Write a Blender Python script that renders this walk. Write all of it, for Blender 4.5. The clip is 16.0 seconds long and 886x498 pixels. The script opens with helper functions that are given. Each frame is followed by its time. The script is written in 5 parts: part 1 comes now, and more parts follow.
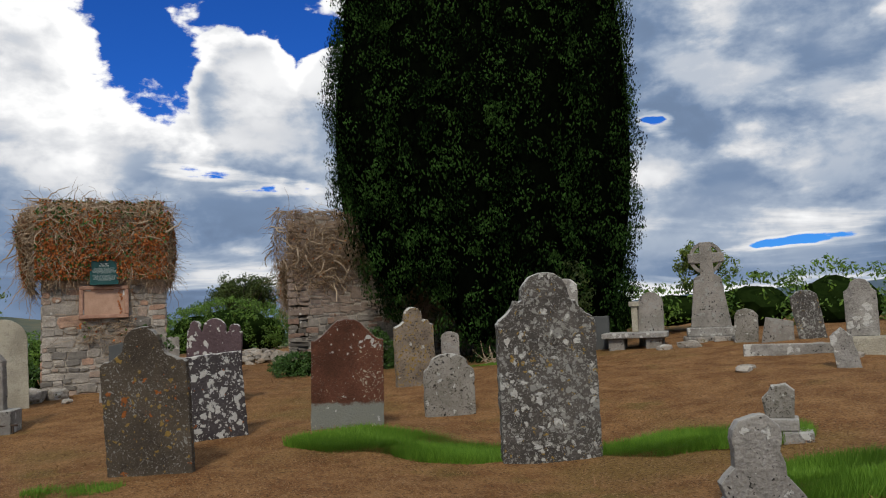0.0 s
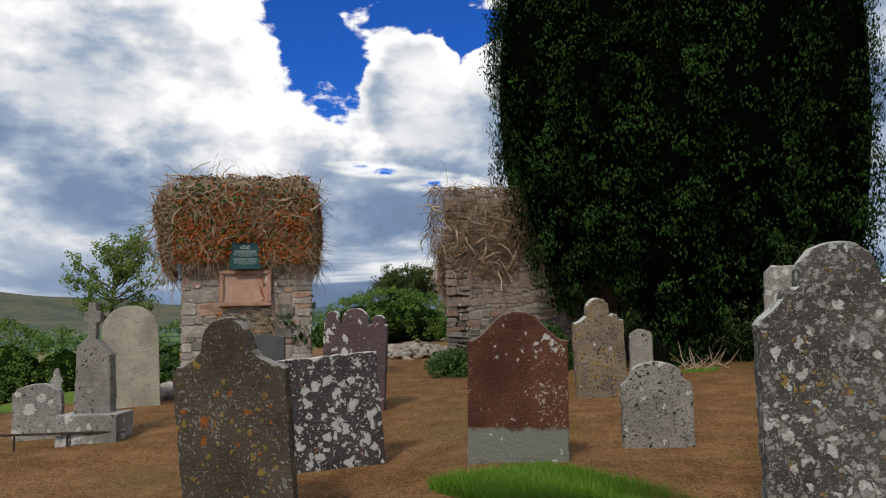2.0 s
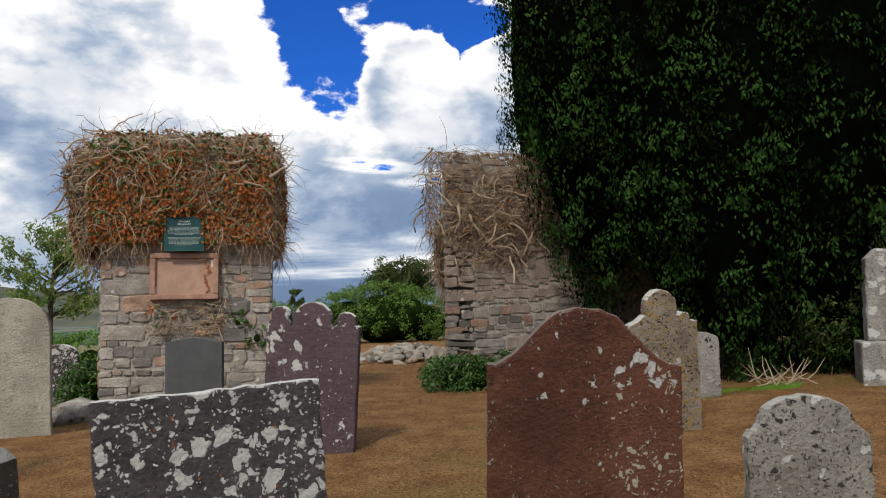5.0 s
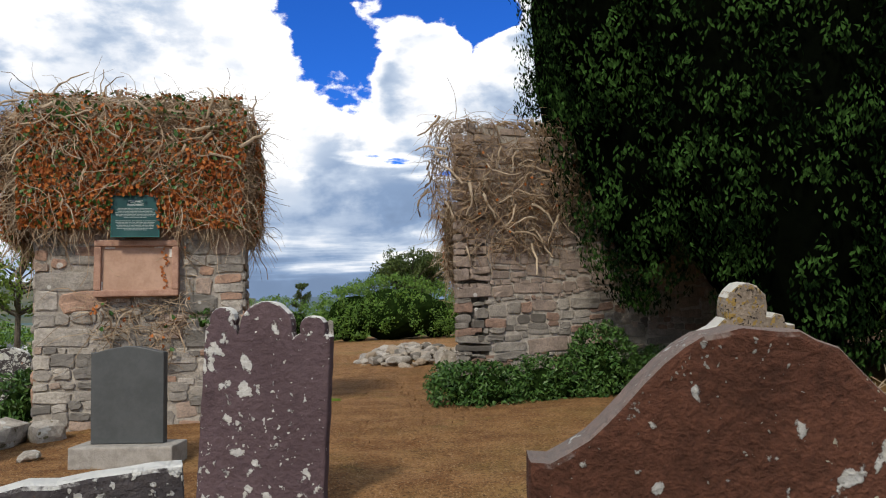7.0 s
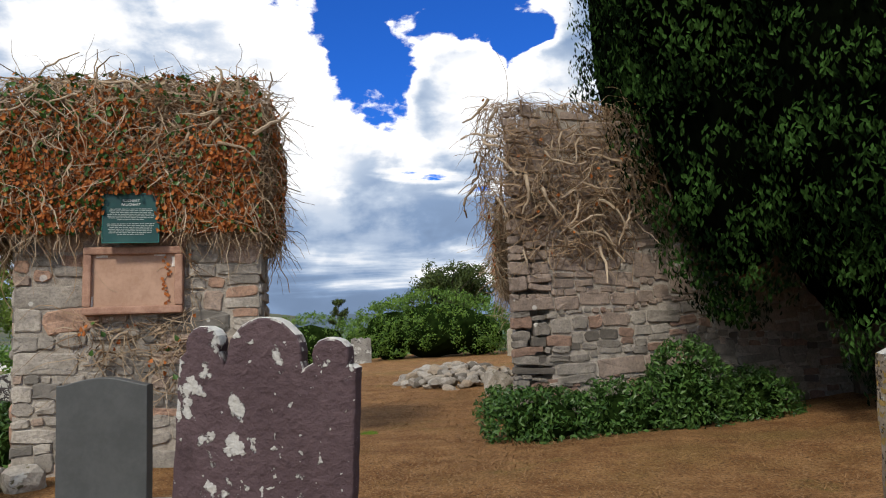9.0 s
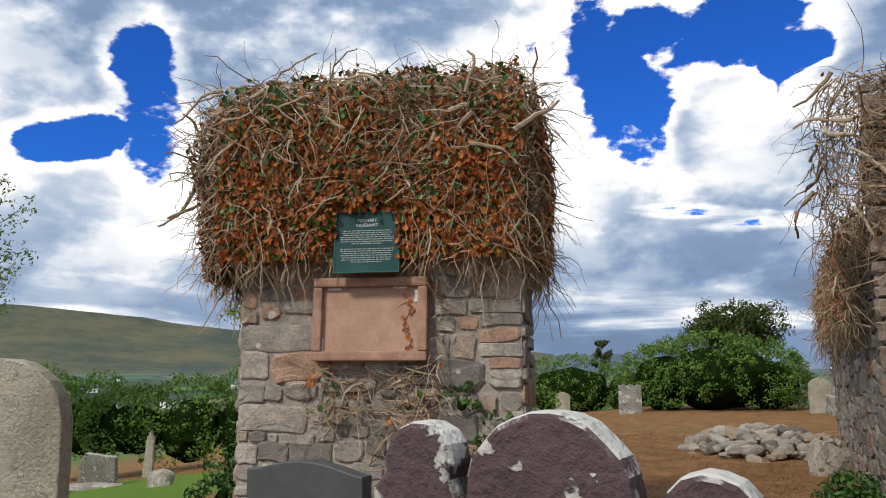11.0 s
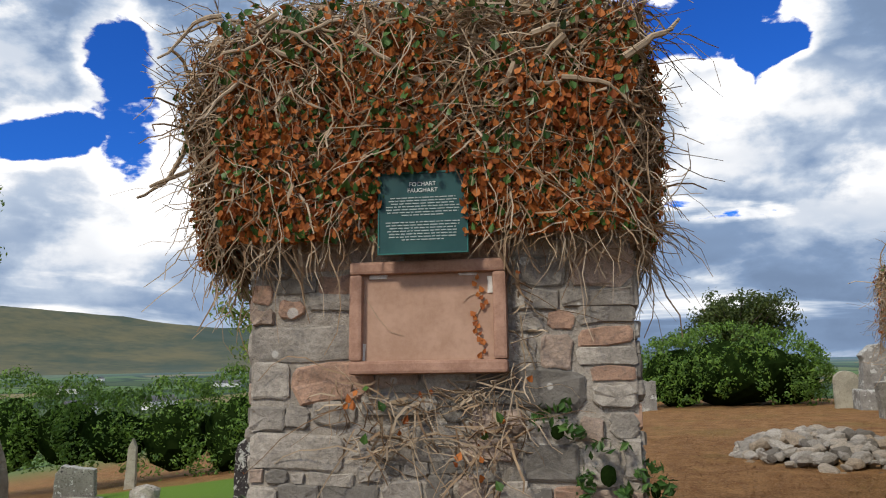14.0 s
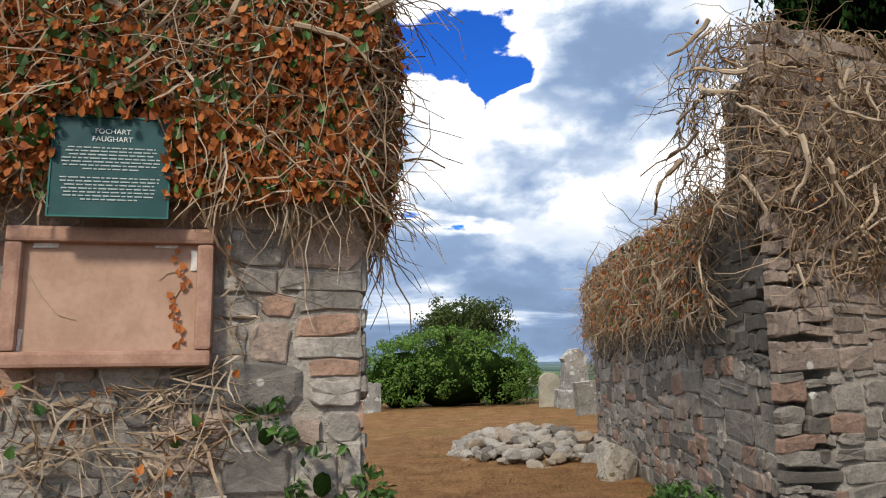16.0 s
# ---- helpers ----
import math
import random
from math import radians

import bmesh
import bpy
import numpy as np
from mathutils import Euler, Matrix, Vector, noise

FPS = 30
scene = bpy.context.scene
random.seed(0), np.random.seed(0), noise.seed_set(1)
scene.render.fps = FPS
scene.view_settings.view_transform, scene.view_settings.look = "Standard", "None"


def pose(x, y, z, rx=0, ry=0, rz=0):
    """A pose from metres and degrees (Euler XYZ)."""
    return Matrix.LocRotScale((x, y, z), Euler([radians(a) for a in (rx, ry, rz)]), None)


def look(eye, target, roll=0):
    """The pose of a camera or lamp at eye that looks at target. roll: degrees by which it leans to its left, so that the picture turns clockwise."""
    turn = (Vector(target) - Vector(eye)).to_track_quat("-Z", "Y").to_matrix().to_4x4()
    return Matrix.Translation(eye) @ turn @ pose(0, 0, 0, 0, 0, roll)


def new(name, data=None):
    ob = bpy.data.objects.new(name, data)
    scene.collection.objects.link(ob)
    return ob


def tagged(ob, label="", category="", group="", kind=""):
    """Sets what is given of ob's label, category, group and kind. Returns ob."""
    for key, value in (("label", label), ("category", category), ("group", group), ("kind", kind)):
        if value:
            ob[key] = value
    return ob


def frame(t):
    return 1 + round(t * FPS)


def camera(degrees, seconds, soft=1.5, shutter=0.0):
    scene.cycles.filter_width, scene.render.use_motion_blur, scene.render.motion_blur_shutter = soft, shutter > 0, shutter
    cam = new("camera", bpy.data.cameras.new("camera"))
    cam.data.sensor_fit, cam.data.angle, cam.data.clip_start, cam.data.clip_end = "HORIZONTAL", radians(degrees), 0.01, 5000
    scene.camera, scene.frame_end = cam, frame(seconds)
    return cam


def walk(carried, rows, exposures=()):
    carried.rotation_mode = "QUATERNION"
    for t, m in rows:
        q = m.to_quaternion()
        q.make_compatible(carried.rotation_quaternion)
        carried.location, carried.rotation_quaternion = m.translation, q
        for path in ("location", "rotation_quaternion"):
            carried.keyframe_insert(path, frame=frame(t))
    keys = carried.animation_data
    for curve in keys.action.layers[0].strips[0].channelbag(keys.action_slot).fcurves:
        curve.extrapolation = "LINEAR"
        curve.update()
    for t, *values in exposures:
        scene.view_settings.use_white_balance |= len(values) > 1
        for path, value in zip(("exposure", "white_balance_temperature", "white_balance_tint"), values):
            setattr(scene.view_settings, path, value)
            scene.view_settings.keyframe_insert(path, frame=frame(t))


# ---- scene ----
cam = camera(60.6, 16.0, 1.1)
PATH = [
    (0.0, (1.069, -0.707, 1.120), (1.949, 1.081, 1.296), -2.4),
    (0.5, (1.271, -0.129, 1.114), (2.068, 1.696, 1.289), -2.1),
    (1.0, (1.502, 0.454, 1.070), (2.182, 2.327, 1.244), -2.3),
    (1.5, (1.682, 1.019, 1.081), (2.234, 2.933, 1.256), -1.5),
    (2.0, (1.790, 1.551, 1.122), (2.266, 3.486, 1.294), -1.4),
    (2.5, (1.883, 2.080, 1.124), (2.326, 4.022, 1.293), -1.8),
    (3.0, (1.943, 2.583, 1.130), (2.373, 4.529, 1.293), -1.9),
    (3.5, (2.009, 3.055, 1.159), (2.456, 4.998, 1.314), -2.4),
    (4.0, (2.169, 3.490, 1.133), (2.643, 5.426, 1.290), -2.5),
    (4.2, (2.252, 3.643, 1.115), (2.735, 5.576, 1.282), -1.6),
    (6.3, (2.733, 5.509, 1.174), (3.210, 7.446, 1.320), -0.9),
    (6.5, (2.799, 5.665, 1.177), (3.265, 7.605, 1.322), -1.1),
    (7.0, (2.951, 6.040, 1.182), (3.396, 7.984, 1.328), -1.3),
    (7.5, (3.033, 6.427, 1.180), (3.454, 8.377, 1.326), -1.6),
    (8.0, (3.100, 6.726, 1.177), (3.516, 8.677, 1.320), -1.5),
    (8.2, (3.112, 6.851, 1.176), (3.539, 8.799, 1.321), -1.8),
    (10.5, (3.115, 8.816, 1.265), (2.983, 10.790, 1.557), -0.8),
    (11.0, (2.971, 9.234, 1.310), (2.653, 11.185, 1.612), -0.1),
    (11.5, (2.776, 9.438, 1.336), (2.393, 11.377, 1.637), -0.8),
    (12.0, (2.606, 9.696, 1.399), (2.187, 11.630, 1.689), -0.3),
    (12.5, (2.496, 9.910, 1.451), (2.064, 11.842, 1.735), -0.9),
    (13.0, (2.401, 10.098, 1.452), (1.964, 12.028, 1.740), -0.6),
    (13.5, (2.284, 10.298, 1.439), (1.904, 12.240, 1.728), -0.9),
    (14.0, (2.232, 10.514, 1.408), (1.960, 12.475, 1.696), -1.0),
    (14.5, (2.245, 10.724, 1.364), (2.120, 12.699, 1.655), -1.2),
    (15.0, (2.279, 10.881, 1.345), (2.313, 12.859, 1.636), -1.1),
    (15.5, (2.309, 10.984, 1.344), (2.518, 12.952, 1.636), -0.6),
    (16.0, (2.303, 11.032, 1.355), (2.718, 12.967, 1.642), -0.7),
]
walk(cam, [(t, look(eye, target, roll)) for t, eye, target, roll in PATH],
     [(0.0, -0.36), (2.5, -0.26), (4.0, -0.2), (7.0, 0.13), (10.5, 0.04), (13.0, -0.06), (14.5, 0.08), (16.0, 0.3)])

# ---- world and sun ----
SUN_EL, SUN_AZ = 44.0, 213.0
world = bpy.data.worlds.new("world")
scene.world = world
world.use_nodes = True


class Nodes:
    """Short hand for a node tree."""

    def __init__(self, tree):
        self.t = tree
        tree.nodes.clear()

    def add(self, kind, ins=(), operation="", feature=""):
        n = self.t.nodes.new(kind)
        if operation:
            n.operation = operation
        if feature:
            n.feature = feature
        for k, v in dict(ins).items():
            self.put(n.inputs[k], v)
        return n

    def put(self, sock, v):
        if isinstance(v, bpy.types.NodeSocket):
            self.t.links.new(v, sock)
        else:
            sock.default_value = v

    def math(self, op, a, b=0.0, c=0.0, clamp=False):
        n = self.t.nodes.new("ShaderNodeMath")
        n.operation, n.use_clamp = op, clamp
        for i, v in enumerate((a, b, c)):
            self.put(n.inputs[i], v)
        return n.outputs[0]

    def mix(self, f, a, b, mode="MIX"):
        n = self.t.nodes.new("ShaderNodeMix")
        n.data_type, n.blend_type = "RGBA", mode
        for i, v in ((0, f), (6, a), (7, b)):
            self.put(n.inputs[i], (*v, 1) if isinstance(v, tuple) and len(v) == 3 else v)
        return n.outputs[2]

    def step(self, v, lo, hi, to0=0.0, to1=1.0):
        n = self.t.nodes.new("ShaderNodeMapRange")
        n.interpolation_type = "SMOOTHSTEP"
        for i, x in enumerate((v, lo, hi, to0, to1)):
            self.put(n.inputs[i], x)
        return n.outputs[0]

    def noise(self, vec, scale, detail=4.0, rough=0.55, distort=0.0):
        n = self.add("ShaderNodeTexNoise", {"Scale": scale, "Detail": detail, "Roughness": rough, "Distortion": distort})
        if vec is not None:
            self.put(n.inputs["Vector"], vec)
        return n.outputs["Fac"]

    def voronoi(self, vec, scale, feature="F1"):
        n = self.add("ShaderNodeTexVoronoi", {"Scale": scale}, feature=feature)
        if vec is not None:
            self.put(n.inputs["Vector"], vec)
        return n


w = Nodes(world.node_tree)
sky = w.add("ShaderNodeTexSky")
sky.sky_type, sky.sun_disc = "NISHITA", False
sky.sun_elevation, sky.sun_rotation = radians(SUN_EL), radians(SUN_AZ)
sky.air_density, sky.dust_density, sky.ozone_density = 1.0, 0.2, 3.0
way = w.add("ShaderNodeTexCoord").outputs["Generated"]
xyz = w.add("ShaderNodeSeparateXYZ", {0: way})
az = w.math("MULTIPLY", w.math("ARCTAN2", xyz.outputs[0], xyz.outputs[1]), 57.2958)
el = w.math("MULTIPLY", w.math("ARCSINE", xyz.outputs[2]), 57.2958)
flat = w.add("ShaderNodeCombineXYZ", {0: az, 1: w.math("MULTIPLY", el, 1.7), 2: 0.0}).outputs[0]
puffs = w.noise(flat, 0.10, 9.0, 0.55, 0.1)
rags = w.noise(flat, 0.17, 9.0, 0.58, 0.15)
banks = w.noise(flat, 0.035, 5.0, 0.5, 0.1)
streak = w.noise(w.add("ShaderNodeCombineXYZ", {0: w.math("MULTIPLY", az, 0.35), 1: w.math("MULTIPLY", el, 2.2), 2: 3.0}).outputs[0], 0.12, 6.0, 0.55, 0.6)


def gap(a, e, ra, re, lean=0.0):
    """How far a way lies inside a break in the cloud round azimuth a, elevation e: 1 in its middle, under 0 outside."""
    da = w.math("SUBTRACT", az, a)
    de = w.math("SUBTRACT", w.math("SUBTRACT", el, e), w.math("MULTIPLY", da, lean))
    q = w.math("ADD", w.math("POWER", w.math("DIVIDE", w.math("ABSOLUTE", da), ra), 2.0), w.math("POWER", w.math("DIVIDE", w.math("ABSOLUTE", de), re), 2.0))
    return w.math("SUBTRACT", 1.0, q)


GAPS = [(4.6, 20.4, 4.3, 5.6, -0.45), (9.5, 23.4, 9.5, 2.9, 0.0), (16.6, 20.3, 2.6, 2.4, 0.5), (9.5, 10.8, 5.5, 0.75, -0.06), (13.5, 9.8, 4.5, 0.6, -0.02), (-31.3, 18.2, 2.6, 5.2, -0.6), (-35.2, 15.6, 4.2, 1.6, 0.25), (42.4, 13.5, 1.3, 0.9, -0.3), (51.5, 4.2, 4.0, 0.4, 0.05),
        (84.6, 30.0, 14.0, 9.0, 0.2), (-70.4, 28.0, 12.0, 9.0, 0.1), (164.6, 35.0, 22.0, 12.0, 0.0), (-135.4, 30.0, 16.0, 9.0, 0.2)]
open_sky = -3.0
for g5 in GAPS:
    one = gap(*g5)
    if g5[3] < 1.0:
        one = w.math("ADD", w.math("MULTIPLY", one, 1.2), w.math("MULTIPLY", w.math("SUBTRACT", streak, 0.62), 9.0))
    open_sky = one if isinstance(open_sky, float) else w.math("MAXIMUM", open_sky, one)
# a heaped cloud stands before the largest break
heap_cloud = w.math("MAXIMUM", gap(12.2, 16.3, 4.6, 4.6), gap(18.5, 17.0, 4.0, 3.4))
field = w.math("SUBTRACT", w.math("MAXIMUM", open_sky, -1.5), w.math("MULTIPLY", w.math("MAXIMUM", heap_cloud, 0.0), 2.6))
field = w.math("ADD", field, w.math("MULTIPLY", w.math("SUBTRACT", rags, 0.50), 4.0))
field = w.math("ADD", field, w.math("MULTIPLY", w.math("SUBTRACT", streak, 0.5), 1.2))
field = w.math("ADD", field, w.math("MULTIPLY", w.math("SUBTRACT", w.noise(flat, 0.36, 7.0, 0.5, 0.2), 0.5), 1.1))
blue = w.step(field, 0.0, 0.35)
edge = w.step(field, -1.7, 0.1)
low = w.step(el, 0.5, 11.0)
lum = w.math("ADD", w.math("MULTIPLY", w.step(puffs, 0.40, 0.60), 0.42), w.math("MULTIPLY", w.step(banks, 0.42, 0.60), 0.36))
lum = w.math("ADD", lum, w.math("ADD", w.math("MULTIPLY", edge, 0.46), 0.16))
lum = w.math("ADD", lum, w.math("MULTIPLY", w.math("MAXIMUM", gap(-2.0, 17.0, 10.0, 9.0), 0.0), 0.45))
lum = w.math("MULTIPLY", lum, w.math("ADD", 0.32, w.math("MULTIPLY", low, 0.68)))
lum = w.math("ADD", lum, w.math("MULTIPLY", w.math("MULTIPLY", w.step(streak, 0.5, 0.68), w.math("SUBTRACT", 1.0, low)), 0.75))
ramp = w.add("ShaderNodeValToRGB", {0: lum})
cr = ramp.color_ramp
cr.elements[0].position, cr.elements[0].color = 0.0, (0.16, 0.23, 0.36, 1)
cr.elements[1].position, cr.elements[1].color = 1.0, (1.3, 1.3, 1.3, 1)
for p, c in ((0.25, (0.24, 0.34, 0.52, 1)), (0.5, (0.50, 0.59, 0.73, 1)), (0.72, (0.90, 0.92, 0.96, 1))):
    e = cr.elements.new(p)
    e.color = c
deep = w.mix(1.0, sky.outputs[0], (0.014, 0.052, 0.135), "MULTIPLY")
final = w.mix(blue, ramp.outputs[0], deep)
back = w.add("ShaderNodeBackground", {"Color": final, "Strength": 1.0})
w.t.links.new(back.outputs[0], w.add("ShaderNodeOutputWorld").inputs[0])

lamp = bpy.data.lights.new("sun", "SUN")
lamp.energy, lamp.angle, lamp.color = 3.0, radians(8), (1.0, 0.92, 0.80)
sun = new("sun", lamp)
sa, se = radians(SUN_AZ), radians(SUN_EL)
sun.matrix_world = look((0, 0, 40), Vector((0, 0, 40)) - Vector((math.sin(sa) * math.cos(se), math.cos(sa) * math.cos(se), math.sin(se))))

# ---- materials ----


def material(name, rough=0.85, spec=0.3):
    m = bpy.data.materials.new(name)
    m.use_nodes = True
    n = Nodes(m.node_tree)
    b = n.add("ShaderNodeBsdfPrincipled", {"Roughness": rough, "Specular IOR Level": spec})
    n.t.links.new(b.outputs[0], n.add("ShaderNodeOutputMaterial").inputs[0])
    n.b = b
    return m, n


def bump(n, h, strength=0.5, dist=0.02):
    k = n.add("ShaderNodeBump", {"Strength": strength, "Distance": dist, "Height": h})
    n.put(n.b.inputs["Normal"], k.outputs[0])


def spot(n, vec):
    """Object coordinates shifted by the object's own random number."""
    r = n.add("ShaderNodeObjectInfo").outputs["Random"]
    v = n.add("ShaderNodeVectorMath", {0: vec, 1: n.add("ShaderNodeCombineXYZ", {0: n.math("MULTIPLY", r, 17.0), 1: n.math("MULTIPLY", r, 31.0), 2: n.math("MULTIPLY", r, 11.0)}).outputs[0]}, operation="ADD")
    return v.outputs[0], r


WHITE, CREAM, GREY, OCHRE, ORANGE, BLACK = (0.62, 0.62, 0.58), (0.52, 0.49, 0.38), (0.34, 0.34, 0.31), (0.36, 0.24, 0.06), (0.42, 0.13, 0.02), (0.02, 0.02, 0.018)


def stone_mat(name, dark, light, lichens=(), grain=30.0, foot=None, rough=0.9, crown=0.0):
    """Weathered stone. lichens: (colour, cell size per metre, share, patchiness) for each kind of crust."""
    m, n = material(name, rough, 0.25)
    tc = n.add("ShaderNodeTexCoord").outputs["Object"]
    v, r = spot(n, tc)
    big, fine = n.noise(v, 2.6, 6.0, 0.6), n.noise(v, grain, 6.0, 0.65)
    col = n.mix(n.step(n.math("ADD", n.math("MULTIPLY", big, 0.6), n.math("MULTIPLY", fine, 0.4)), 0.36, 0.64), dark, light)
    col = n.mix(n.step(n.noise(v, 9.0, 7.0, 0.7), 0.55, 0.7, 0.0, 0.55), col, tuple(c * 0.45 for c in dark))
    height = fine
    if foot:
        z = n.add("ShaderNodeSeparateXYZ", {0: tc}).outputs[2]
        k = n.math("ADD", z, n.math("MULTIPLY", n.math("SUBTRACT", n.noise(v, 7.0, 6.0, 0.7), 0.5), 0.22))
        col = n.mix(n.step(k, foot[1] - 0.02, foot[1] + 0.03, 1.0, 0.0), col, foot[0])
    warp = n.add("ShaderNodeVectorMath", {0: v, 1: n.add("ShaderNodeVectorMath", {0: n.add("ShaderNodeTexNoise", {"Vector": v, "Scale": 14.0, "Detail": 4.0}).outputs["Color"], "Scale": 0.13}, operation="SCALE").outputs[0]}, operation="ADD").outputs[0]
    for i, (c, scale, share, patch) in enumerate(lichens):
        vo = n.voronoi(n.add("ShaderNodeVectorMath", {0: warp, 1: (3.7 * i, 1.3 * i, 0.0)}, operation="ADD").outputs[0], scale)
        rnd = n.add("ShaderNodeSeparateColor", {0: vo.outputs["Color"]}).outputs[0]
        size = n.math("MULTIPLY", n.math("POWER", rnd, 1.5), share * 1.5)
        where = n.math("ADD", size, n.math("MULTIPLY", n.math("SUBTRACT", n.noise(v, 2.6 + i, 4.0, 0.6), 0.50), patch * 1.3))
        where = n.math("ADD", where, n.math("MULTIPLY", n.math("SUBTRACT", n.noise(v, 52.0, 5.0, 0.7), 0.5), 0.55))
        cover = n.step(n.math("SUBTRACT", where, vo.outputs["Distance"]), 0.0, 0.07)
        shade = n.mix(n.noise(v, 60.0, 4.0, 0.7), tuple(k * 0.62 for k in c), c)
        col = n.mix(n.math("MULTIPLY", cover, 0.92), col, shade)
        height = n.math("ADD", height, n.math("MULTIPLY", cover, 0.35))
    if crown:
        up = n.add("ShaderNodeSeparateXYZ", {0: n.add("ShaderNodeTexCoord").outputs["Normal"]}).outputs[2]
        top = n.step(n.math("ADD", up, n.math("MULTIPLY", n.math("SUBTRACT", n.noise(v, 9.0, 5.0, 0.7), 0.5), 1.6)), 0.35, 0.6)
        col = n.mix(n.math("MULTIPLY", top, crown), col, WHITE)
    n.put(n.b.inputs["Base Color"], col)
    bump(n, n.math("ADD", height, n.math("MULTIPLY", big, 0.8)), 1.0, 0.022)
    return m


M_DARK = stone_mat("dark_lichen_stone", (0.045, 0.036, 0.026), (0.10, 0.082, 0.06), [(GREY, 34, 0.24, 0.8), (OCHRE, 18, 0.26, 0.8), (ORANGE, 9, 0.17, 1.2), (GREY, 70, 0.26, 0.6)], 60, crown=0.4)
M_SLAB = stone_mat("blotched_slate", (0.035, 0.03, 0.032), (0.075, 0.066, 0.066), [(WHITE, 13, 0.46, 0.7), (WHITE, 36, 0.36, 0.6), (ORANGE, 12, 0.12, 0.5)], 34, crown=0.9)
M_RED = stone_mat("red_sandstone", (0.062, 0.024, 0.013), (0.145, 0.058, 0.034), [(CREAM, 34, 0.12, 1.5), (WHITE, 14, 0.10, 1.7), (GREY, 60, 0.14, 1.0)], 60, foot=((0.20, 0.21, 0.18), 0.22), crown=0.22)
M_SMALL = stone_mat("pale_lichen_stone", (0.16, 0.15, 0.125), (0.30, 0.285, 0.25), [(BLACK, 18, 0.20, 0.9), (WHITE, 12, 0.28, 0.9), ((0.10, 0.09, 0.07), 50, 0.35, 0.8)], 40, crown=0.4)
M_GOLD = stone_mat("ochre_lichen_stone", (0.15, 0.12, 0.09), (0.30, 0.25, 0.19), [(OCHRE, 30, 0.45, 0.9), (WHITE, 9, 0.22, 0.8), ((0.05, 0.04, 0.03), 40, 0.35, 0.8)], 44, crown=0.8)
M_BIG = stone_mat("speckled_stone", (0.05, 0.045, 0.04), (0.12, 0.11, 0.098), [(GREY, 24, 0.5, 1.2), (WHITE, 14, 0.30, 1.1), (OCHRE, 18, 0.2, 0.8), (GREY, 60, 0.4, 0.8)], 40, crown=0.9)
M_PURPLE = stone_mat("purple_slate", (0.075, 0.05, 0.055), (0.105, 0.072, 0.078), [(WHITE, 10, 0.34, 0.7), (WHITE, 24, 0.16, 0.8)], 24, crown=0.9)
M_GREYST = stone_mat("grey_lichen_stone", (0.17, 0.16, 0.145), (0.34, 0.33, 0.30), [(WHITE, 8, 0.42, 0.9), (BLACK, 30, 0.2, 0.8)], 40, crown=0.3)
M_PALE = stone_mat("limestone", (0.28, 0.26, 0.20), (0.46, 0.43, 0.34), [(CREAM, 10, 0.28, 0.8)], 50)
M_ASH = stone_mat("ashlar", (0.17, 0.16, 0.14), (0.29, 0.27, 0.24), [(GREY, 12, 0.35, 0.7), (BLACK, 22, 0.2, 0.9)], 36)
M_BOULDER = stone_mat("field_stone", (0.20, 0.18, 0.15), (0.42, 0.385, 0.33), [(WHITE, 7, 0.30, 0.9), ((0.15, 0.13, 0.06), 14, 0.25, 0.8)], 30)


def rubble_mat(name, dark, light, warm):
    """Wall stones: each one its own grey, buff or pink by its random number."""
    m, n = material(name, 0.92, 0.2)
    v, r = spot(n, n.add("ShaderNodeTexCoord").outputs["Object"])
    f, fine = n.noise(v, 5.0, 6.0, 0.65), n.noise(v, 42.0, 5.0, 0.7)
    ramp2 = n.add("ShaderNodeValToRGB", {0: r})
    q = ramp2.color_ramp
    q.interpolation = "CONSTANT"
    q.elements[0].color, q.elements[1].position, q.elements[1].color = (*light, 1), 0.42, (*tuple((a + b) / 2 for a, b in zip(dark, light)), 1)
    for p, c in ((0.22, tuple(k * 0.8 for k in light)), (0.60, dark), (0.72, warm), (0.86, tuple((a + b) / 2 for a, b in zip(warm, light)))):
        e2 = q.elements.new(p)
        e2.color = (*c, 1)
    col = n.mix(n.step(f, 0.35, 0.68), n.mix(0.38, ramp2.outputs[0], (0.02, 0.018, 0.015)), ramp2.outputs[0])
    col = n.mix(n.step(fine, 0.4, 0.7, 0.0, 0.5), col, tuple(k * 0.5 for k in dark))
    vo = n.voronoi(v, 9.0)
    rnd = n.add("ShaderNodeSeparateColor", {0: vo.outputs["Color"]}).outputs[0]
    col = n.mix(n.step(n.math("SUBTRACT", n.math("MULTIPLY", n.math("POWER", rnd, 9.0), 0.34), vo.outputs["Distance"]), 0.0, 0.06, 0.0, 0.8), col, (0.5, 0.49, 0.45))
    n.put(n.b.inputs["Base Color"], col)
    bump(n, n.math("ADD", n.math("MULTIPLY", f, 2.0), fine), 0.8, 0.012)
    return m


M_RUBBLE = rubble_mat("rubble", (0.22, 0.205, 0.18), (0.46, 0.42, 0.36), (0.47, 0.30, 0.21))
M_HEAP = rubble_mat("heap_stone", (0.19, 0.17, 0.145), (0.52, 0.48, 0.42), (0.42, 0.34, 0.25))
M_RUBBLE2 = rubble_mat("ruin_rubble", (0.15, 0.135, 0.115), (0.37, 0.335, 0.285), (0.32, 0.21, 0.155))


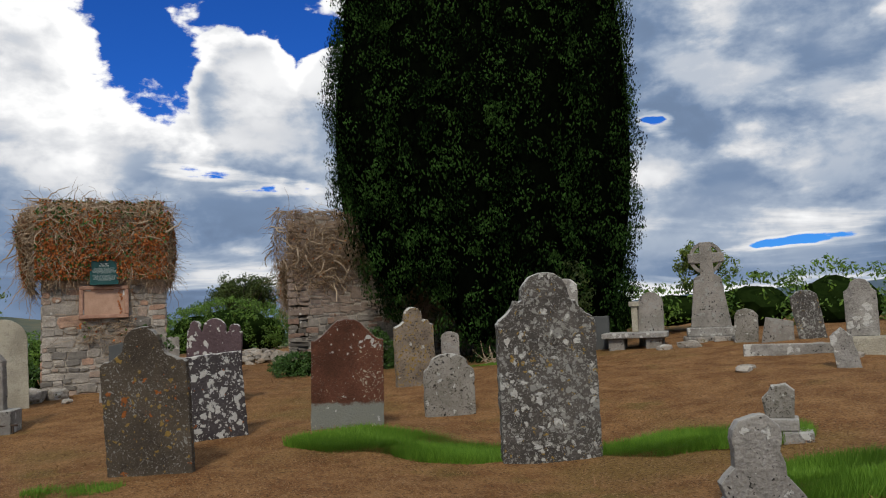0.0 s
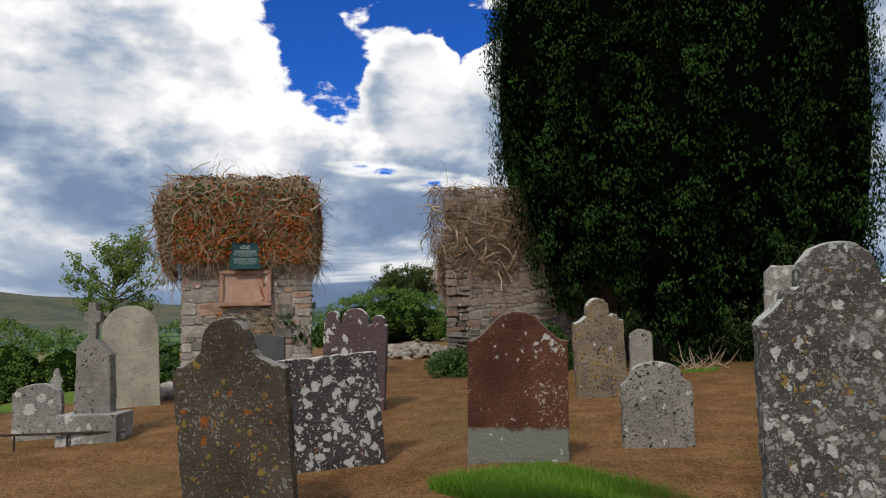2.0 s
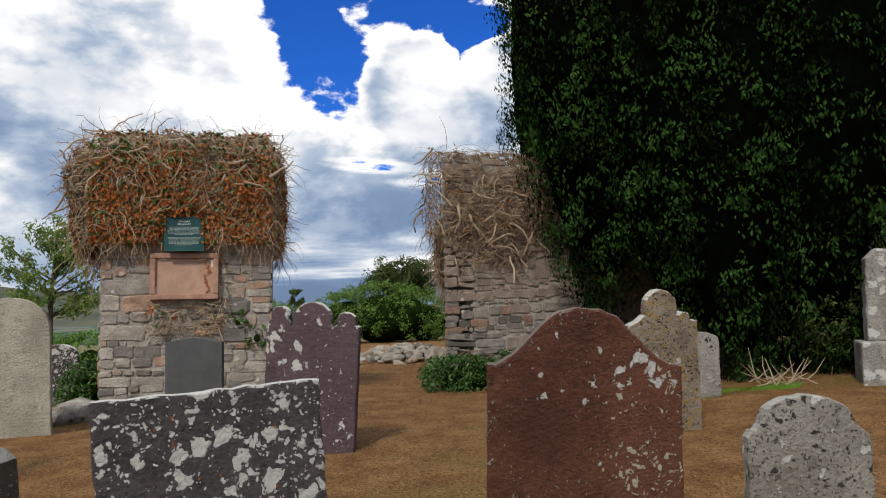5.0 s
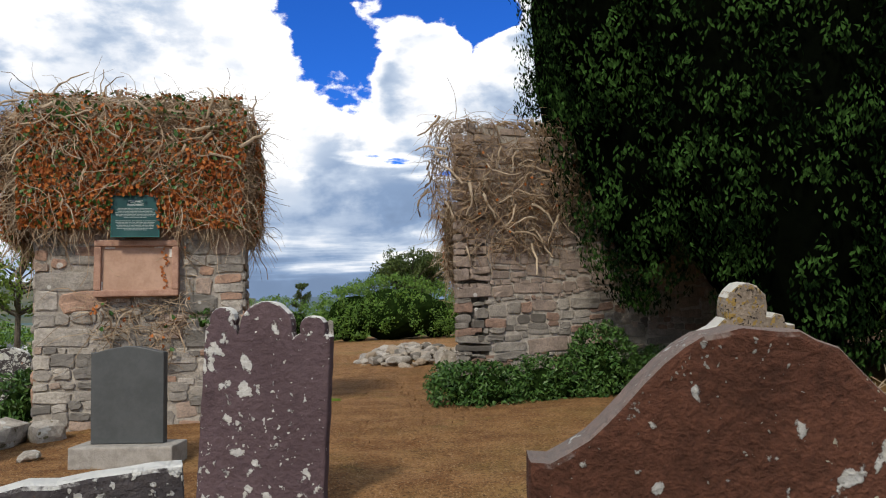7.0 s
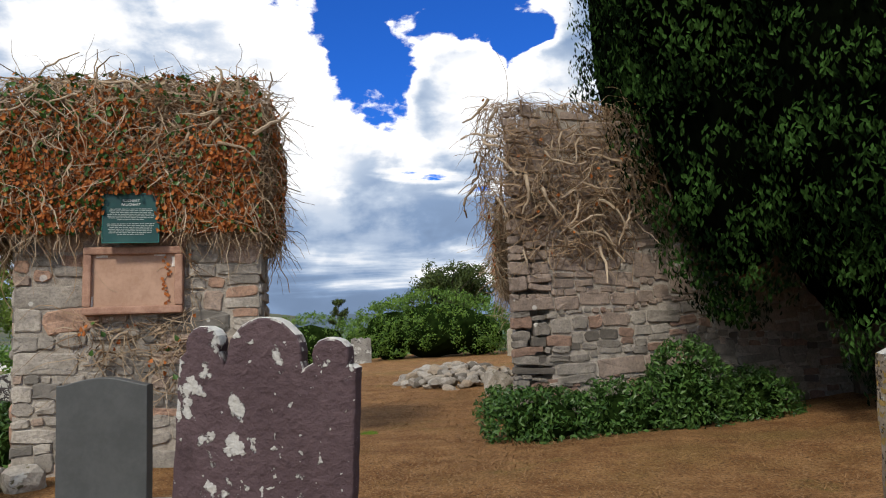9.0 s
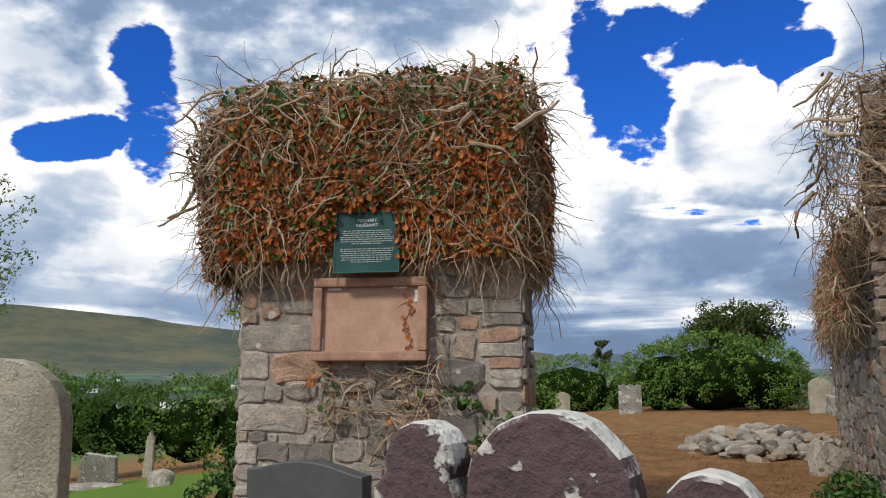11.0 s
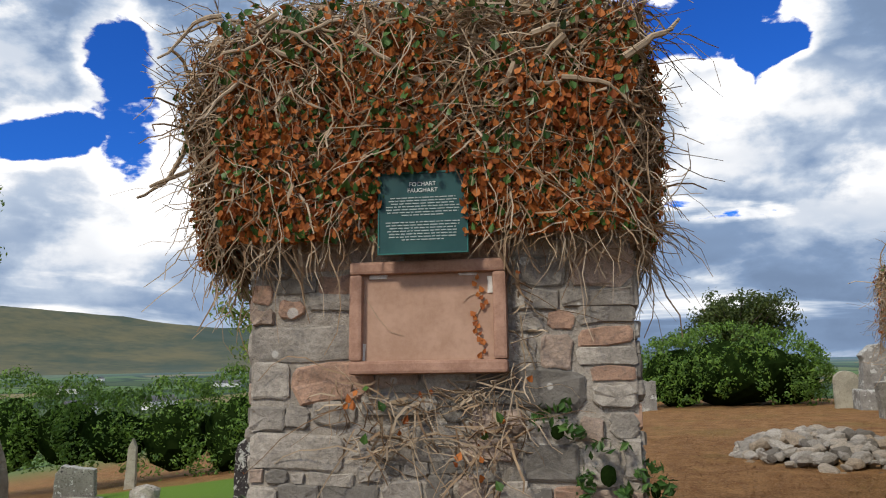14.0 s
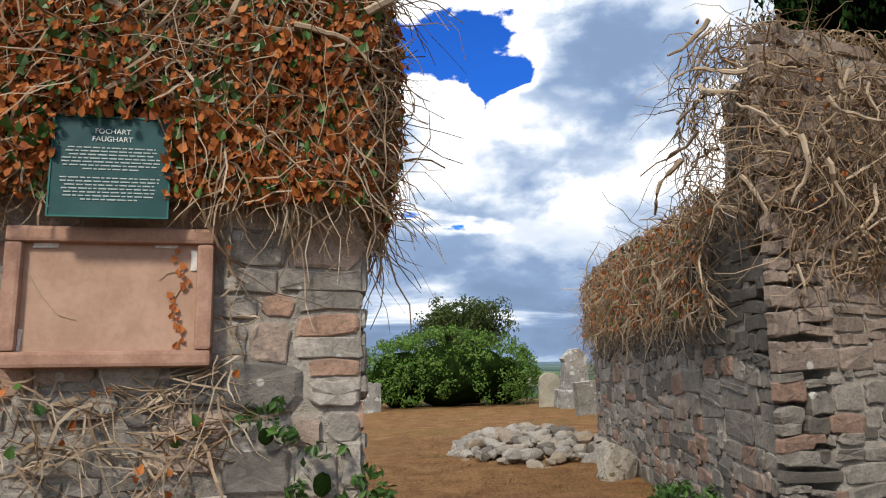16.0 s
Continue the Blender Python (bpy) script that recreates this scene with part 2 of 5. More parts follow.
def plain_mat(name, a, b, scale=12.0, rough=0.8, strength=0.4, dist=0.01, second=None, spec=0.3):
    m, n = material(name, rough, spec)
    v, r = spot(n, n.add("ShaderNodeTexCoord").outputs["Object"])
    f, k = n.noise(v, scale, 6.0, 0.6), n.noise(v, scale * 7, 4.0, 0.6)
    col = n.mix(n.step(n.math("ADD", n.math("MULTIPLY", f, 0.7), n.math("MULTIPLY", k, 0.3)), 0.33, 0.67), a, b)
    if second:
        col = n.mix(n.step(n.noise(v, scale * 0.35, 5.0, 0.6), 0.56, 0.68), col, second)
    n.put(n.b.inputs["Base Color"], col)
    bump(n, n.math("ADD", f, n.math("MULTIPLY", k, 0.5)), strength, dist)
    return m


def leaf_mat(name, a, b, rough=0.55, trans=0.0, spec=0.25, patchy=1.1):
    """Leaves or twigs: each island its own shade."""
    m, n = material(name, rough, spec)
    rnd = n.add("ShaderNodeNewGeometry").outputs["Random Per Island"]
    v = n.add("ShaderNodeTexCoord").outputs["Object"]
    f = n.math("ADD", n.math("MULTIPLY", rnd, 0.6), n.math("MULTIPLY", n.noise(v, patchy, 4.0, 0.6), 0.4))
    # coarse noise (yew only) paints sunlit tufts and near-black shade between them
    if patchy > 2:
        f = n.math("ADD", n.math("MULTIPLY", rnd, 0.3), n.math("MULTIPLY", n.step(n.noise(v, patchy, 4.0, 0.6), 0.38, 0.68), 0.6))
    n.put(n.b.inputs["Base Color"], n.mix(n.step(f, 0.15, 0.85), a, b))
    if trans:
        n.put(n.b.inputs["Transmission Weight"], 0.0)
        t2 = n.add("ShaderNodeBsdfTranslucent", {"Color": (*tuple(k * 1.3 for k in b), 1)})
        mx = n.add("ShaderNodeMixShader", {0: trans})
        n.t.links.new(n.b.outputs[0], mx.inputs[1])
        n.t.links.new(t2.outputs[0], mx.inputs[2])
        out = next(k for k in n.t.nodes if k.type == "OUTPUT_MATERIAL")
        n.t.links.new(mx.outputs[0], out.inputs[0])
    return m


M_MORTAR = plain_mat("mortar", (0.24, 0.215, 0.18), (0.42, 0.38, 0.32), 14, 0.95, 0.9, 0.02, (0.19, 0.17, 0.14))
M_TABLET = plain_mat("red_sandstone_tablet", (0.33, 0.205, 0.14), (0.43, 0.28, 0.20), 6, 0.85, 0.25, 0.006, (0.36, 0.25, 0.185))
M_FRAME = plain_mat("tablet_frame", (0.26, 0.145, 0.10), (0.40, 0.245, 0.175), 9, 0.85, 0.4, 0.008)
M_PLASTER = plain_mat("white_plaster", (0.5, 0.47, 0.42), (0.7, 0.67, 0.62), 30)
M_SIGN = plain_mat("green_enamel", (0.006, 0.045, 0.045), (0.010, 0.062, 0.06), 3, 0.35, 0.1, 0.002, (0.02, 0.075, 0.07))
M_SIGNEDGE = plain_mat("green_rim", (0.012, 0.10, 0.085), (0.02, 0.13, 0.11), 10, 0.4, 0.1, 0.002)
M_LETTER = plain_mat("sign_lettering", (0.55, 0.6, 0.57), (0.62, 0.66, 0.63), 30, 0.6, 0.0)
M_SMALLPRINT = plain_mat("sign_small_print", (0.30, 0.36, 0.34), (0.38, 0.43, 0.41), 30, 0.6, 0.0)
M_SLATE = plain_mat("dark_slate", (0.055, 0.06, 0.06), (0.075, 0.08, 0.08), 5, 0.5, 0.1, 0.003)
M_CONCRETE = plain_mat("concrete", (0.22, 0.205, 0.18), (0.33, 0.31, 0.275), 16, 0.9, 0.5, 0.008)
M_IRON = plain_mat("rusted_iron", (0.03, 0.022, 0.018), (0.07, 0.045, 0.03), 30, 0.8)
M_TWIG = leaf_mat("dry_twigs", (0.15, 0.092, 0.05), (0.37, 0.265, 0.165), 0.85)
M_TWIGP = leaf_mat("bleached_twigs", (0.24, 0.18, 0.115), (0.46, 0.37, 0.265), 0.85)
M_DEADLEAF = leaf_mat("dead_ivy_leaves", (0.18, 0.043, 0.010), (0.43, 0.145, 0.034), 0.7, 0.15)
M_IVY = leaf_mat("ivy_leaves", (0.022, 0.06, 0.012), (0.07, 0.14, 0.03), 0.4, 0.1)
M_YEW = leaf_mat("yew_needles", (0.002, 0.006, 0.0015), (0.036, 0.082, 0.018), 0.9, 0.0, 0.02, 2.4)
# almost black: the shade deep inside the yew is put into this colour
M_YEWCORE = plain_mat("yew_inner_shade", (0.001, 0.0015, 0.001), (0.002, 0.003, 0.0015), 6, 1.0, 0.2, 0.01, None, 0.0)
M_BUSH = leaf_mat("bush_leaves", (0.032, 0.08, 0.012), (0.14, 0.245, 0.036), 0.5, 0.15)
# very dark green, with the shade within a bush painted in
M_BUSHCORE = plain_mat("bush_inner_shade", (0.006, 0.014, 0.003), (0.014, 0.026, 0.006), 6, 1.0, 0.4, 0.01, None, 0.0)
M_TREE = leaf_mat("ash_leaves", (0.07, 0.12, 0.02), (0.20, 0.27, 0.06), 0.5, 0.3)
M_DARKTREE = leaf_mat("dark_tree_leaves", (0.025, 0.045, 0.010), (0.075, 0.105, 0.022), 0.5, 0.15)
M_BARK = plain_mat("bark", (0.05, 0.04, 0.03), (0.12, 0.10, 0.08), 14, 0.95, 0.8, 0.03)
M_GRASS = leaf_mat("green_grass", (0.06, 0.145, 0.012), (0.16, 0.30, 0.03), 0.6, 0.2)
M_STRAW = leaf_mat("dead_grass", (0.13, 0.065, 0.025), (0.32, 0.185, 0.085), 0.85, 0.1)


def height(x, y):
    """The ground's height."""
    dx, dy = x - 0.984, y + 0.748
    u, v = 2.974 + 0.968 * dx - 0.252 * dy, 0.063 + 0.252 * dx + 0.968 * dy
    z = float(np.interp(v, [-400, -60, -10, 0, 7, 9, 12, 18, 26, 40, 70, 160, 400], [-25.4, -3.4, -0.7, -0.33, -0.15, -0.12, 0.01, 0.0, 0.04, -0.1, -2.6, -14.4, -25.4]))
    cross = float(np.interp(u, [-40, -30, -12, -5, -1.5, 0, 5.2, 10.8, 15], [-4.8, -3.9, -1.55, -0.42, -0.05, 0.0, 0.03, 0.40, 0.62]))
    z -= 0.15 * math.exp(-((x - 5.3) / 2.0) ** 2 - ((y - 4.8) / 2.0) ** 2)
    z += 0.12 * math.exp(-((x - 3.78) / 0.9) ** 2 - ((y - 7.2) / 0.9) ** 2)
    far = max(abs(x) - 22, 0.0)
    z += cross * max(0.0, 1 - max(y - 45, 0) / 60) * max(0.0, 1 - far / 60)
    if far:
        z = z * math.exp(-far / 60) - 25 * (1 - math.exp(-far / 90))
    return max(z, -25.0)


def ground_mat():
    m, n = material("dry_mown_ground", 0.95, 0.15)
    v = n.add("ShaderNodeTexCoord").outputs["Object"]
    sep = n.add("ShaderNodeSeparateXYZ", {0: v})
    big, mid, fine = n.noise(v, 0.35, 5.0, 0.6), n.noise(v, 2.6, 6.0, 0.65), n.noise(v, 38.0, 6.0, 0.75)
    straw = n.noise(n.add("ShaderNodeMapping", {"Vector": v, "Scale": (1.0, 0.35, 1.0), "Rotation": (0, 0, 0.5)}).outputs[0], 70.0, 4.0, 0.7)
    col = n.mix(n.step(mid, 0.30, 0.70), (0.175, 0.078, 0.026), (0.34, 0.185, 0.075))
    col = n.mix(n.step(big, 0.5, 0.66, 0.0, 0.7), col, (0.20, 0.135, 0.04))
    col = n.mix(n.step(n.noise(v, 0.8, 5.0, 0.65), 0.56, 0.72, 0.0, 0.8), col, (0.15, 0.12, 0.025))
    col = n.mix(n.step(fine, 0.46, 0.62, 0.0, 0.8), col, (0.055, 0.027, 0.011))
    col = n.mix(n.step(straw, 0.54, 0.66, 0.0, 0.7), col, (0.42, 0.28, 0.15))
    # lawn beyond the ruin, on its downhill side
    side = n.math("ADD", sep.outputs[0], n.math("MULTIPLY", n.math("SUBTRACT", big, 0.5), 6.0))
    lawn = n.math("MULTIPLY", n.step(side, -1.6, -0.6, 1.0, 0.0), n.step(sep.outputs[1], 15.5, 17.0))
    lawn = n.math("MULTIPLY", lawn, n.step(n.math("ADD", sep.outputs[1], n.math("MULTIPLY", side, 0.35)), 25.5, 26.5, 1.0, 0.0))
    col = n.mix(lawn, col, n.mix(fine, (0.07, 0.14, 0.015), (0.14, 0.24, 0.03)))
    # farmland far below
    vo = n.voronoi(n.add("ShaderNodeMapping", {"Vector": v, "Scale": (1.0, 0.6, 1.0)}).outputs[0], 0.006)
    ramp3 = n.add("ShaderNodeValToRGB", {0: n.add("ShaderNodeSeparateColor", {0: vo.outputs["Color"]}).outputs[0]})
    q = ramp3.color_ramp
    q.interpolation = "CONSTANT"
    q.elements[0].color, q.elements[1].position, q.elements[1].color = (0.05, 0.10, 0.03, 1), 0.8, (0.17, 0.15, 0.07, 1)
    for p, c in ((0.25, (0.085, 0.15, 0.04, 1)), (0.5, (0.045, 0.075, 0.03, 1)), (0.65, (0.11, 0.15, 0.05, 1))):
        e3 = q.elements.new(p)
        e3.color = c
    hedge_line = n.voronoi(n.add("ShaderNodeMapping", {"Vector": v, "Scale": (1.0, 0.6, 1.0)}).outputs[0], 0.006, "DISTANCE_TO_EDGE").outputs["Distance"]
    farm = n.mix(n.step(n.math("ADD", hedge_line, n.math("MULTIPLY", n.noise(v, 0.02, 5.0, 0.7), 0.12)), 0.09, 0.13, 1.0, 0.0), ramp3.outputs[0], (0.02, 0.042, 0.018))
    # distance haze painted in: field colours fade to blue beyond 400 m
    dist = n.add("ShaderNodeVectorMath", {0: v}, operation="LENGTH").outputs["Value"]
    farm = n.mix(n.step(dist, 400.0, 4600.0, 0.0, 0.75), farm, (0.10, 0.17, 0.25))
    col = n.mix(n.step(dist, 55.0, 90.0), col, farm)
    n.put(n.b.inputs["Base Color"], col)
    bump(n, n.math("ADD", n.math("MULTIPLY", mid, 0.7), n.math("ADD", fine, straw)), 1.0, 0.02)
    return m


M_GROUND = ground_mat()

# ---- builders ----
rng = random.Random(7)


def part(name, bm, mat, parent=None, label="", m=None, smooth=False):
    """Links a bmesh (or a tuple of vertices and faces) as one mesh object."""
    me = bpy.data.meshes.new(name)
    if isinstance(bm, tuple):
        me.from_pydata(bm[0], [], bm[1])
    else:
        bm.to_mesh(me)
        bm.free()
    me.materials.append(mat)
    if smooth:
        me.polygons.foreach_set("use_smooth", [True] * len(me.polygons))
    ob = new(name, me)
    if m is not None:
        ob.matrix_basis = m
    if parent is not None:
        ob.parent = parent
    return tagged(ob, label)


def holder(name, m, label, category, group="", kind=""):
    e = new(name)
    e.empty_display_size = 0.1
    e.matrix_basis = m
    return tagged(e, label, category, group, kind)


def box(bm, x0, x1, y0, y1, z0, z1, bevel=0.0):
    r = bmesh.ops.create_cube(bm, size=1.0, matrix=Matrix.Translation(((x0 + x1) / 2, (y0 + y1) / 2, (z0 + z1) / 2)) @ Matrix.Diagonal((x1 - x0, y1 - y0, z1 - z0, 1)))
    if bevel:
        es = list({e for v in r["verts"] for e in v.link_edges})
        bmesh.ops.bevel(bm, geom=es, offset=bevel, segments=2, affect="EDGES", profile=0.6)
    return bm


def arc(cx, cz, r, a0, a1, n=10, rz=None):
    return [(cx + r * math.cos(radians(a0 + (a1 - a0) * i / n)), cz + (rz or r) * math.sin(radians(a0 + (a1 - a0) * i / n))) for i in range(n + 1)]


def slab(outline, thick, wear=0.006, bevel=0.012, seed=0):
    """A standing slab: the outline (x, z) in the front plane, worn a little, extruded towards +y, edges rounded."""
    r = random.Random(seed)
    pts = []
    for i, (x, z) in enumerate(outline):
        x2, z2 = outline[(i + 1) % len(outline)]
        d = math.hypot(x2 - x, z2 - z)
        k = max(1, int(d / 0.06))
        for j in range(k):
            f = j / k
            pts.append((x + (x2 - x) * f + r.uniform(-wear, wear), z + (z2 - z) * f + r.uniform(-wear, wear)))
    bm = bmesh.new()
    front = [bm.verts.new((x, 0, z)) for x, z in pts]
    f = bm.faces.new(front)
    ex = bmesh.ops.extrude_face_region(bm, geom=[f])
    vs = [v for v in ex["geom"] if isinstance(v, bmesh.types.BMVert)]
    bmesh.ops.translate(bm, verts=vs, vec=(0, thick, 0))
    bmesh.ops.recalc_face_normals(bm, faces=bm.faces)
    rim = [e for e in bm.edges if len(e.link_faces) == 2 and any(len(q.verts) > 4 for q in e.link_faces)]
    bmesh.ops.bevel(bm, geom=rim, offset=bevel, segments=2, affect="EDGES", profile=0.5)
    return bm


def round_top(w, h, rise, n=14):
    return [(-w / 2, -0.15), (w / 2, -0.15)] + [(w / 2 * math.cos(math.pi * i / n), h - rise + rise * math.sin(math.pi * i / n)) for i in range(n + 1)]


def shoulder_top(w, h, sh, neck, rise):
    """A head between two shoulders: sh is the shoulder's height, neck the half width of the head."""
    r = [(w / 2, -0.15), (w / 2, sh - 0.01), (w / 2 - 0.03, sh + 0.02)]
    r += [(neck + (w / 2 - 0.03 - neck) * (1 - f), sh + 0.02 + (h - rise - sh - 0.02) * f * f) for f in (0.25, 0.5, 0.75, 1.0)]
    r += arc(0, h - rise, neck, 0, 90, 7, rise)[1:]
    return [(-x, z) for x, z in r] + [(x, z) for x, z in reversed(r)]


def ogee_top(w, h, sh):
    """A top that swells from the shoulders in an S on each side."""
    r = [(w / 2, -0.15), (w / 2, sh)]
    for i in range(1, 13):
        f = i / 12
        s = 0.5 - 0.5 * math.cos(math.pi * min(1, f * 1.12))
        r.append((w / 2 * (1 - f), sh + (h - sh) * s))
    return [(-x, z) for x, z in r[:-1]] + [(x, z) for x, z in reversed(r)]


def headstone(outline, thick, mat, x, y, z, turn, lean_back, lean_side, label, seed, name="headstone", wear=0.006, group="gravestones"):
    ob = part(name, slab(outline, thick, wear, 0.012, seed), mat, None, label, pose(x, y, z, lean_back, lean_side, turn))
    return tagged(ob, label, "gravestone", group)


def rock_bm(rx, ry, rz, seed, sub=2):
    bm = bmesh.new()
    bmesh.ops.create_icosphere(bm, subdivisions=sub, radius=1.0)
    off = Vector((seed * 3.1, seed * 1.7, seed * 0.9))
    for v in bm.verts:
        k = 1 + 0.45 * noise.noise(v.co * 0.9 + off) + 0.18 * noise.noise(v.co * 2.3 + off)
        for a in range(3):
            v.co[a] = math.copysign(abs(v.co[a]) ** 0.75, v.co[a])
        v.co *= k
        v.co = Vector((v.co.x * rx, v.co.y * ry, v.co.z * rz))
    return bm


class Soup:
    """Vertices and faces of one large mesh."""

    def __init__(self):
        self.v, self.f = [], []

    def tube(self, pts, r0, r1, sides=4):
        b = len(self.v)
        n = len(pts)
        for i, p in enumerate(pts):
            d = (pts[min(i + 1, n - 1)] - pts[max(i - 1, 0)])
            if d.length < 1e-6:
                d = Vector((0, 0, 1))
            d.normalize()
            a = d.orthogonal().normalized()
            c = d.cross(a)
            r = r0 + (r1 - r0) * i / (n - 1)
            for s in range(sides):
                t = 2 * math.pi * s / sides
                self.v.append(tuple(p + a * (r * math.cos(t)) + c * (r * math.sin(t))))
        for i in range(n - 1):
            for s in range(sides):
                q = (s + 1) % sides
                self.f.append((b + i * sides + s, b + i * sides + q, b + (i + 1) * sides + q, b + (i + 1) * sides + s))
        self.f.append(tuple(b + (n - 1) * sides + s for s in range(sides)))

    def leaf(self, p, n, up, size, lobes=True):
        """A small folded leaf at p that faces n."""
        s = n.cross(up)
        if s.length < 1e-4:
            s = n.orthogonal()
        s.normalize()
        u = s.cross(n).normalized()
        b = len(self.v)
        k = size
        shape = ((0, -0.5, 0), (0.42, -0.2, 0.12), (0.3, 0.12, 0.1), (0, 0.55, 0), (-0.3, 0.12, 0.1), (-0.42, -0.2, 0.12)) if lobes else ((0, -0.5, 0), (0.24, 0, 0.1), (0, 0.55, 0), (-0.24, 0, 0.1))
        for x, y, z in shape:
            self.v.append(tuple(p + s * (x * k) + u * (y * k) + n * (z * k)))
        if lobes:
            self.f += [(b, b + 1, b + 2, b + 3), (b, b + 3, b + 4, b + 5)]
        else:
            self.f += [(b, b + 1, b + 2), (b, b + 2, b + 3)]

    def blade(self, p, d, side, width):
        b = len(self.v)
        self.v += [tuple(p - side * width), tuple(p + side * width), tuple(p + d * 0.6 + side * width * 0.7), tuple(p + d)]
        self.f += [(b, b + 1, b + 2), (b, b + 2, b + 3)]

    def data(self):
        return (self.v, self.f)


def rand_dir(r):
    z, t = r.uniform(-1, 1), r.uniform(0, 2 * math.pi)
    k = math.sqrt(1 - z * z)
    return Vector((k * math.cos(t), k * math.sin(t), z))


def stone_piece(w, h, d, r, sides=10):
    """One rough wall stone: an uneven outline, w by h, that stands d proud of the joint, with a chipped rim and a lumpy face."""
    ring = []
    cut = min(w, h) * r.uniform(0.06, 0.26)
    corners = [(-w / 2, -h / 2), (w / 2, -h / 2), (w / 2, h / 2), (-w / 2, h / 2)]
    for i, (cx, cz) in enumerate(corners):
        px, pz = corners[i - 1]
        nx, nz = corners[(i + 1) % 4]
        for tx, tz in ((px, pz), (nx, nz)):
            L = math.hypot(tx - cx, tz - cz)
            c = min(cut * r.uniform(0.5, 1.6), L * 0.4)
            ring.append((cx + (tx - cx) / L * c + r.uniform(-0.006, 0.006), cz + (tz - cz) / L * c + r.uniform(-0.006, 0.006)))
        if math.hypot(nx - cx, nz - cz) > 0.12:
            ring.append(((cx + nx) / 2 + r.uniform(-0.012, 0.012), (cz + nz) / 2 + r.uniform(-0.014, 0.014)))
    n = len(ring)
    v = [(x, 0.04, z) for x, z in ring]
    v += [(x * 0.985, -d * r.uniform(0.35, 0.75), z * 0.97) for x, z in ring]
    v += [(x * 0.88, -d * r.uniform(0.7, 1.25), z * 0.84) for x, z in ring]
    v += [(r.uniform(-0.1, 0.1) * w, -d * r.uniform(0.85, 1.2), r.uniform(-0.1, 0.1) * h)]
    f = []
    for k in range(2):
        f += [(k * n + i, k * n + (i + 1) % n, (k + 1) * n + (i + 1) % n, (k + 1) * n + i) for i in range(n)]
    f += [(2 * n + i, 2 * n + (i + 1) % n, 3 * n) for i in range(n)]
    return v, f


def lay_stones(wall, m, width, tops, mat, seed, hmin=0.09, hmax=0.26, limit=300, skip=None, z0=0.0, big=0.15):
    """Rough courses on a face: x runs along, z up, the face looks to -y of m (in the wall's space). tops(x): the wall's height there."""
    r = random.Random(seed)
    z, count, spare = z0, 0, Soup()
    wave = r.uniform(0, 9)
    while z < max(tops(x * width / 8) for x in range(9)):
        h = r.uniform(hmin, hmax)
        x = 0.0
        while x < width - 0.02:
            wd = min((r.uniform(0.7, 1.9) if r.random() < 0.7 else r.uniform(1.8, 3.4)) * h + 0.03, 0.60)
            if width - x - wd < 0.09:
                wd = width - x
            zs = z + 0.06 * math.sin(x * 2.1 + wave + z) + 0.03 * math.sin(x * 5.3 + z * 3) + r.uniform(-0.018, 0.018)
            stack = [(zs, h)]
            if h > 0.17 and r.random() > big * 4:
                c = r.uniform(0.35, 0.65)
                stack = [(zs, h * c), (zs + h * c, h * (1 - c))]
            for zz, hh in stack:
                if zz + hh < tops(x + wd / 2) + 0.04 and not (skip and skip(x + wd / 2, zz + hh / 2)):
                    v, f = stone_piece(max(wd - r.uniform(0.004, 0.03), 0.04), max(hh - r.uniform(0.004, 0.022), 0.03), r.uniform(0.006, 0.026), r)
                    at = m @ pose(x + wd / 2, 0, zz + hh / 2, 0, r.uniform(-6, 6), 0)
                    if count < limit:
                        part("stone", (v, f), mat, wall, "", at)
                        count += 1
                    else:
                        b = len(spare.v)
                        spare.v += [tuple(at @ Vector(p)) for p in v]
                        spare.f += [tuple(b + i for i in q) for q in f]
            x += wd
        z += h
    if spare.v:
        tagged(part("stones", spare.data(), mat, wall), kind="stuff")


def core(name, pts, h_at, mat, parent, z0=-0.4):
    """A wall's body over a straight strip: pts are (x0, x1, y0, y1); the top follows h_at(x)."""
    x0, x1, y0, y1 = pts
    n = max(2, int((x1 - x0) / 0.2))
    bm = bmesh.new()
    rows = []
    for i in range(n + 1):
        x = x0 + (x1 - x0) * i / n
        rows.append([bm.verts.new(p) for p in ((x, y0, z0), (x, y1, z0), (x, y1, h_at(x)), (x, y0, h_at(x)))])
    for a, b in zip(rows, rows[1:]):
        for k in range(4):
            bm.faces.new((a[k], a[(k + 1) % 4], b[(k + 1) % 4], b[k]))
    bm.faces.new(rows[0])
    bm.faces.new(rows[-1][::-1])
    bmesh.ops.recalc_face_normals(bm, faces=bm.faces)
    return part(name, bm, mat, parent)


# ---- ground ----
def steps(lo, hi, fine, reach):
    a = list(np.arange(lo, hi + 1e-6, fine))
    k, d = hi, fine
    while k < reach:
        d *= 1.22
        k += d
        a.append(k)
    k, d = lo, fine
    while k > -reach:
        d *= 1.22
        k -= d
        a.insert(0, k)
    return a


gx, gy = steps(-6, 15, 0.2, 4700), steps(-2, 30, 0.2, 4700)
gv, gf = [], []
for y in gy:
    for x in gx:
        near = 1.0 if abs(x) < 40 and -30 < y < 60 else 0.0
        b = near * (0.035 * noise.noise(Vector((x * 0.7, y * 0.7, 1))) + 0.018 * noise.noise(Vector((x * 2.7, y * 2.7, 5))))
        gv.append((x, y, height(x, y) + b))
nx = len(gx)
for j in range(len(gy) - 1):
    for i in range(nx - 1):
        gf.append((j * nx + i, j * nx + i + 1, (j + 1) * nx + i + 1, (j + 1) * nx + i))
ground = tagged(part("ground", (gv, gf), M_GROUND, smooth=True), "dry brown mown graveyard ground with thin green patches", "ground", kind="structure")

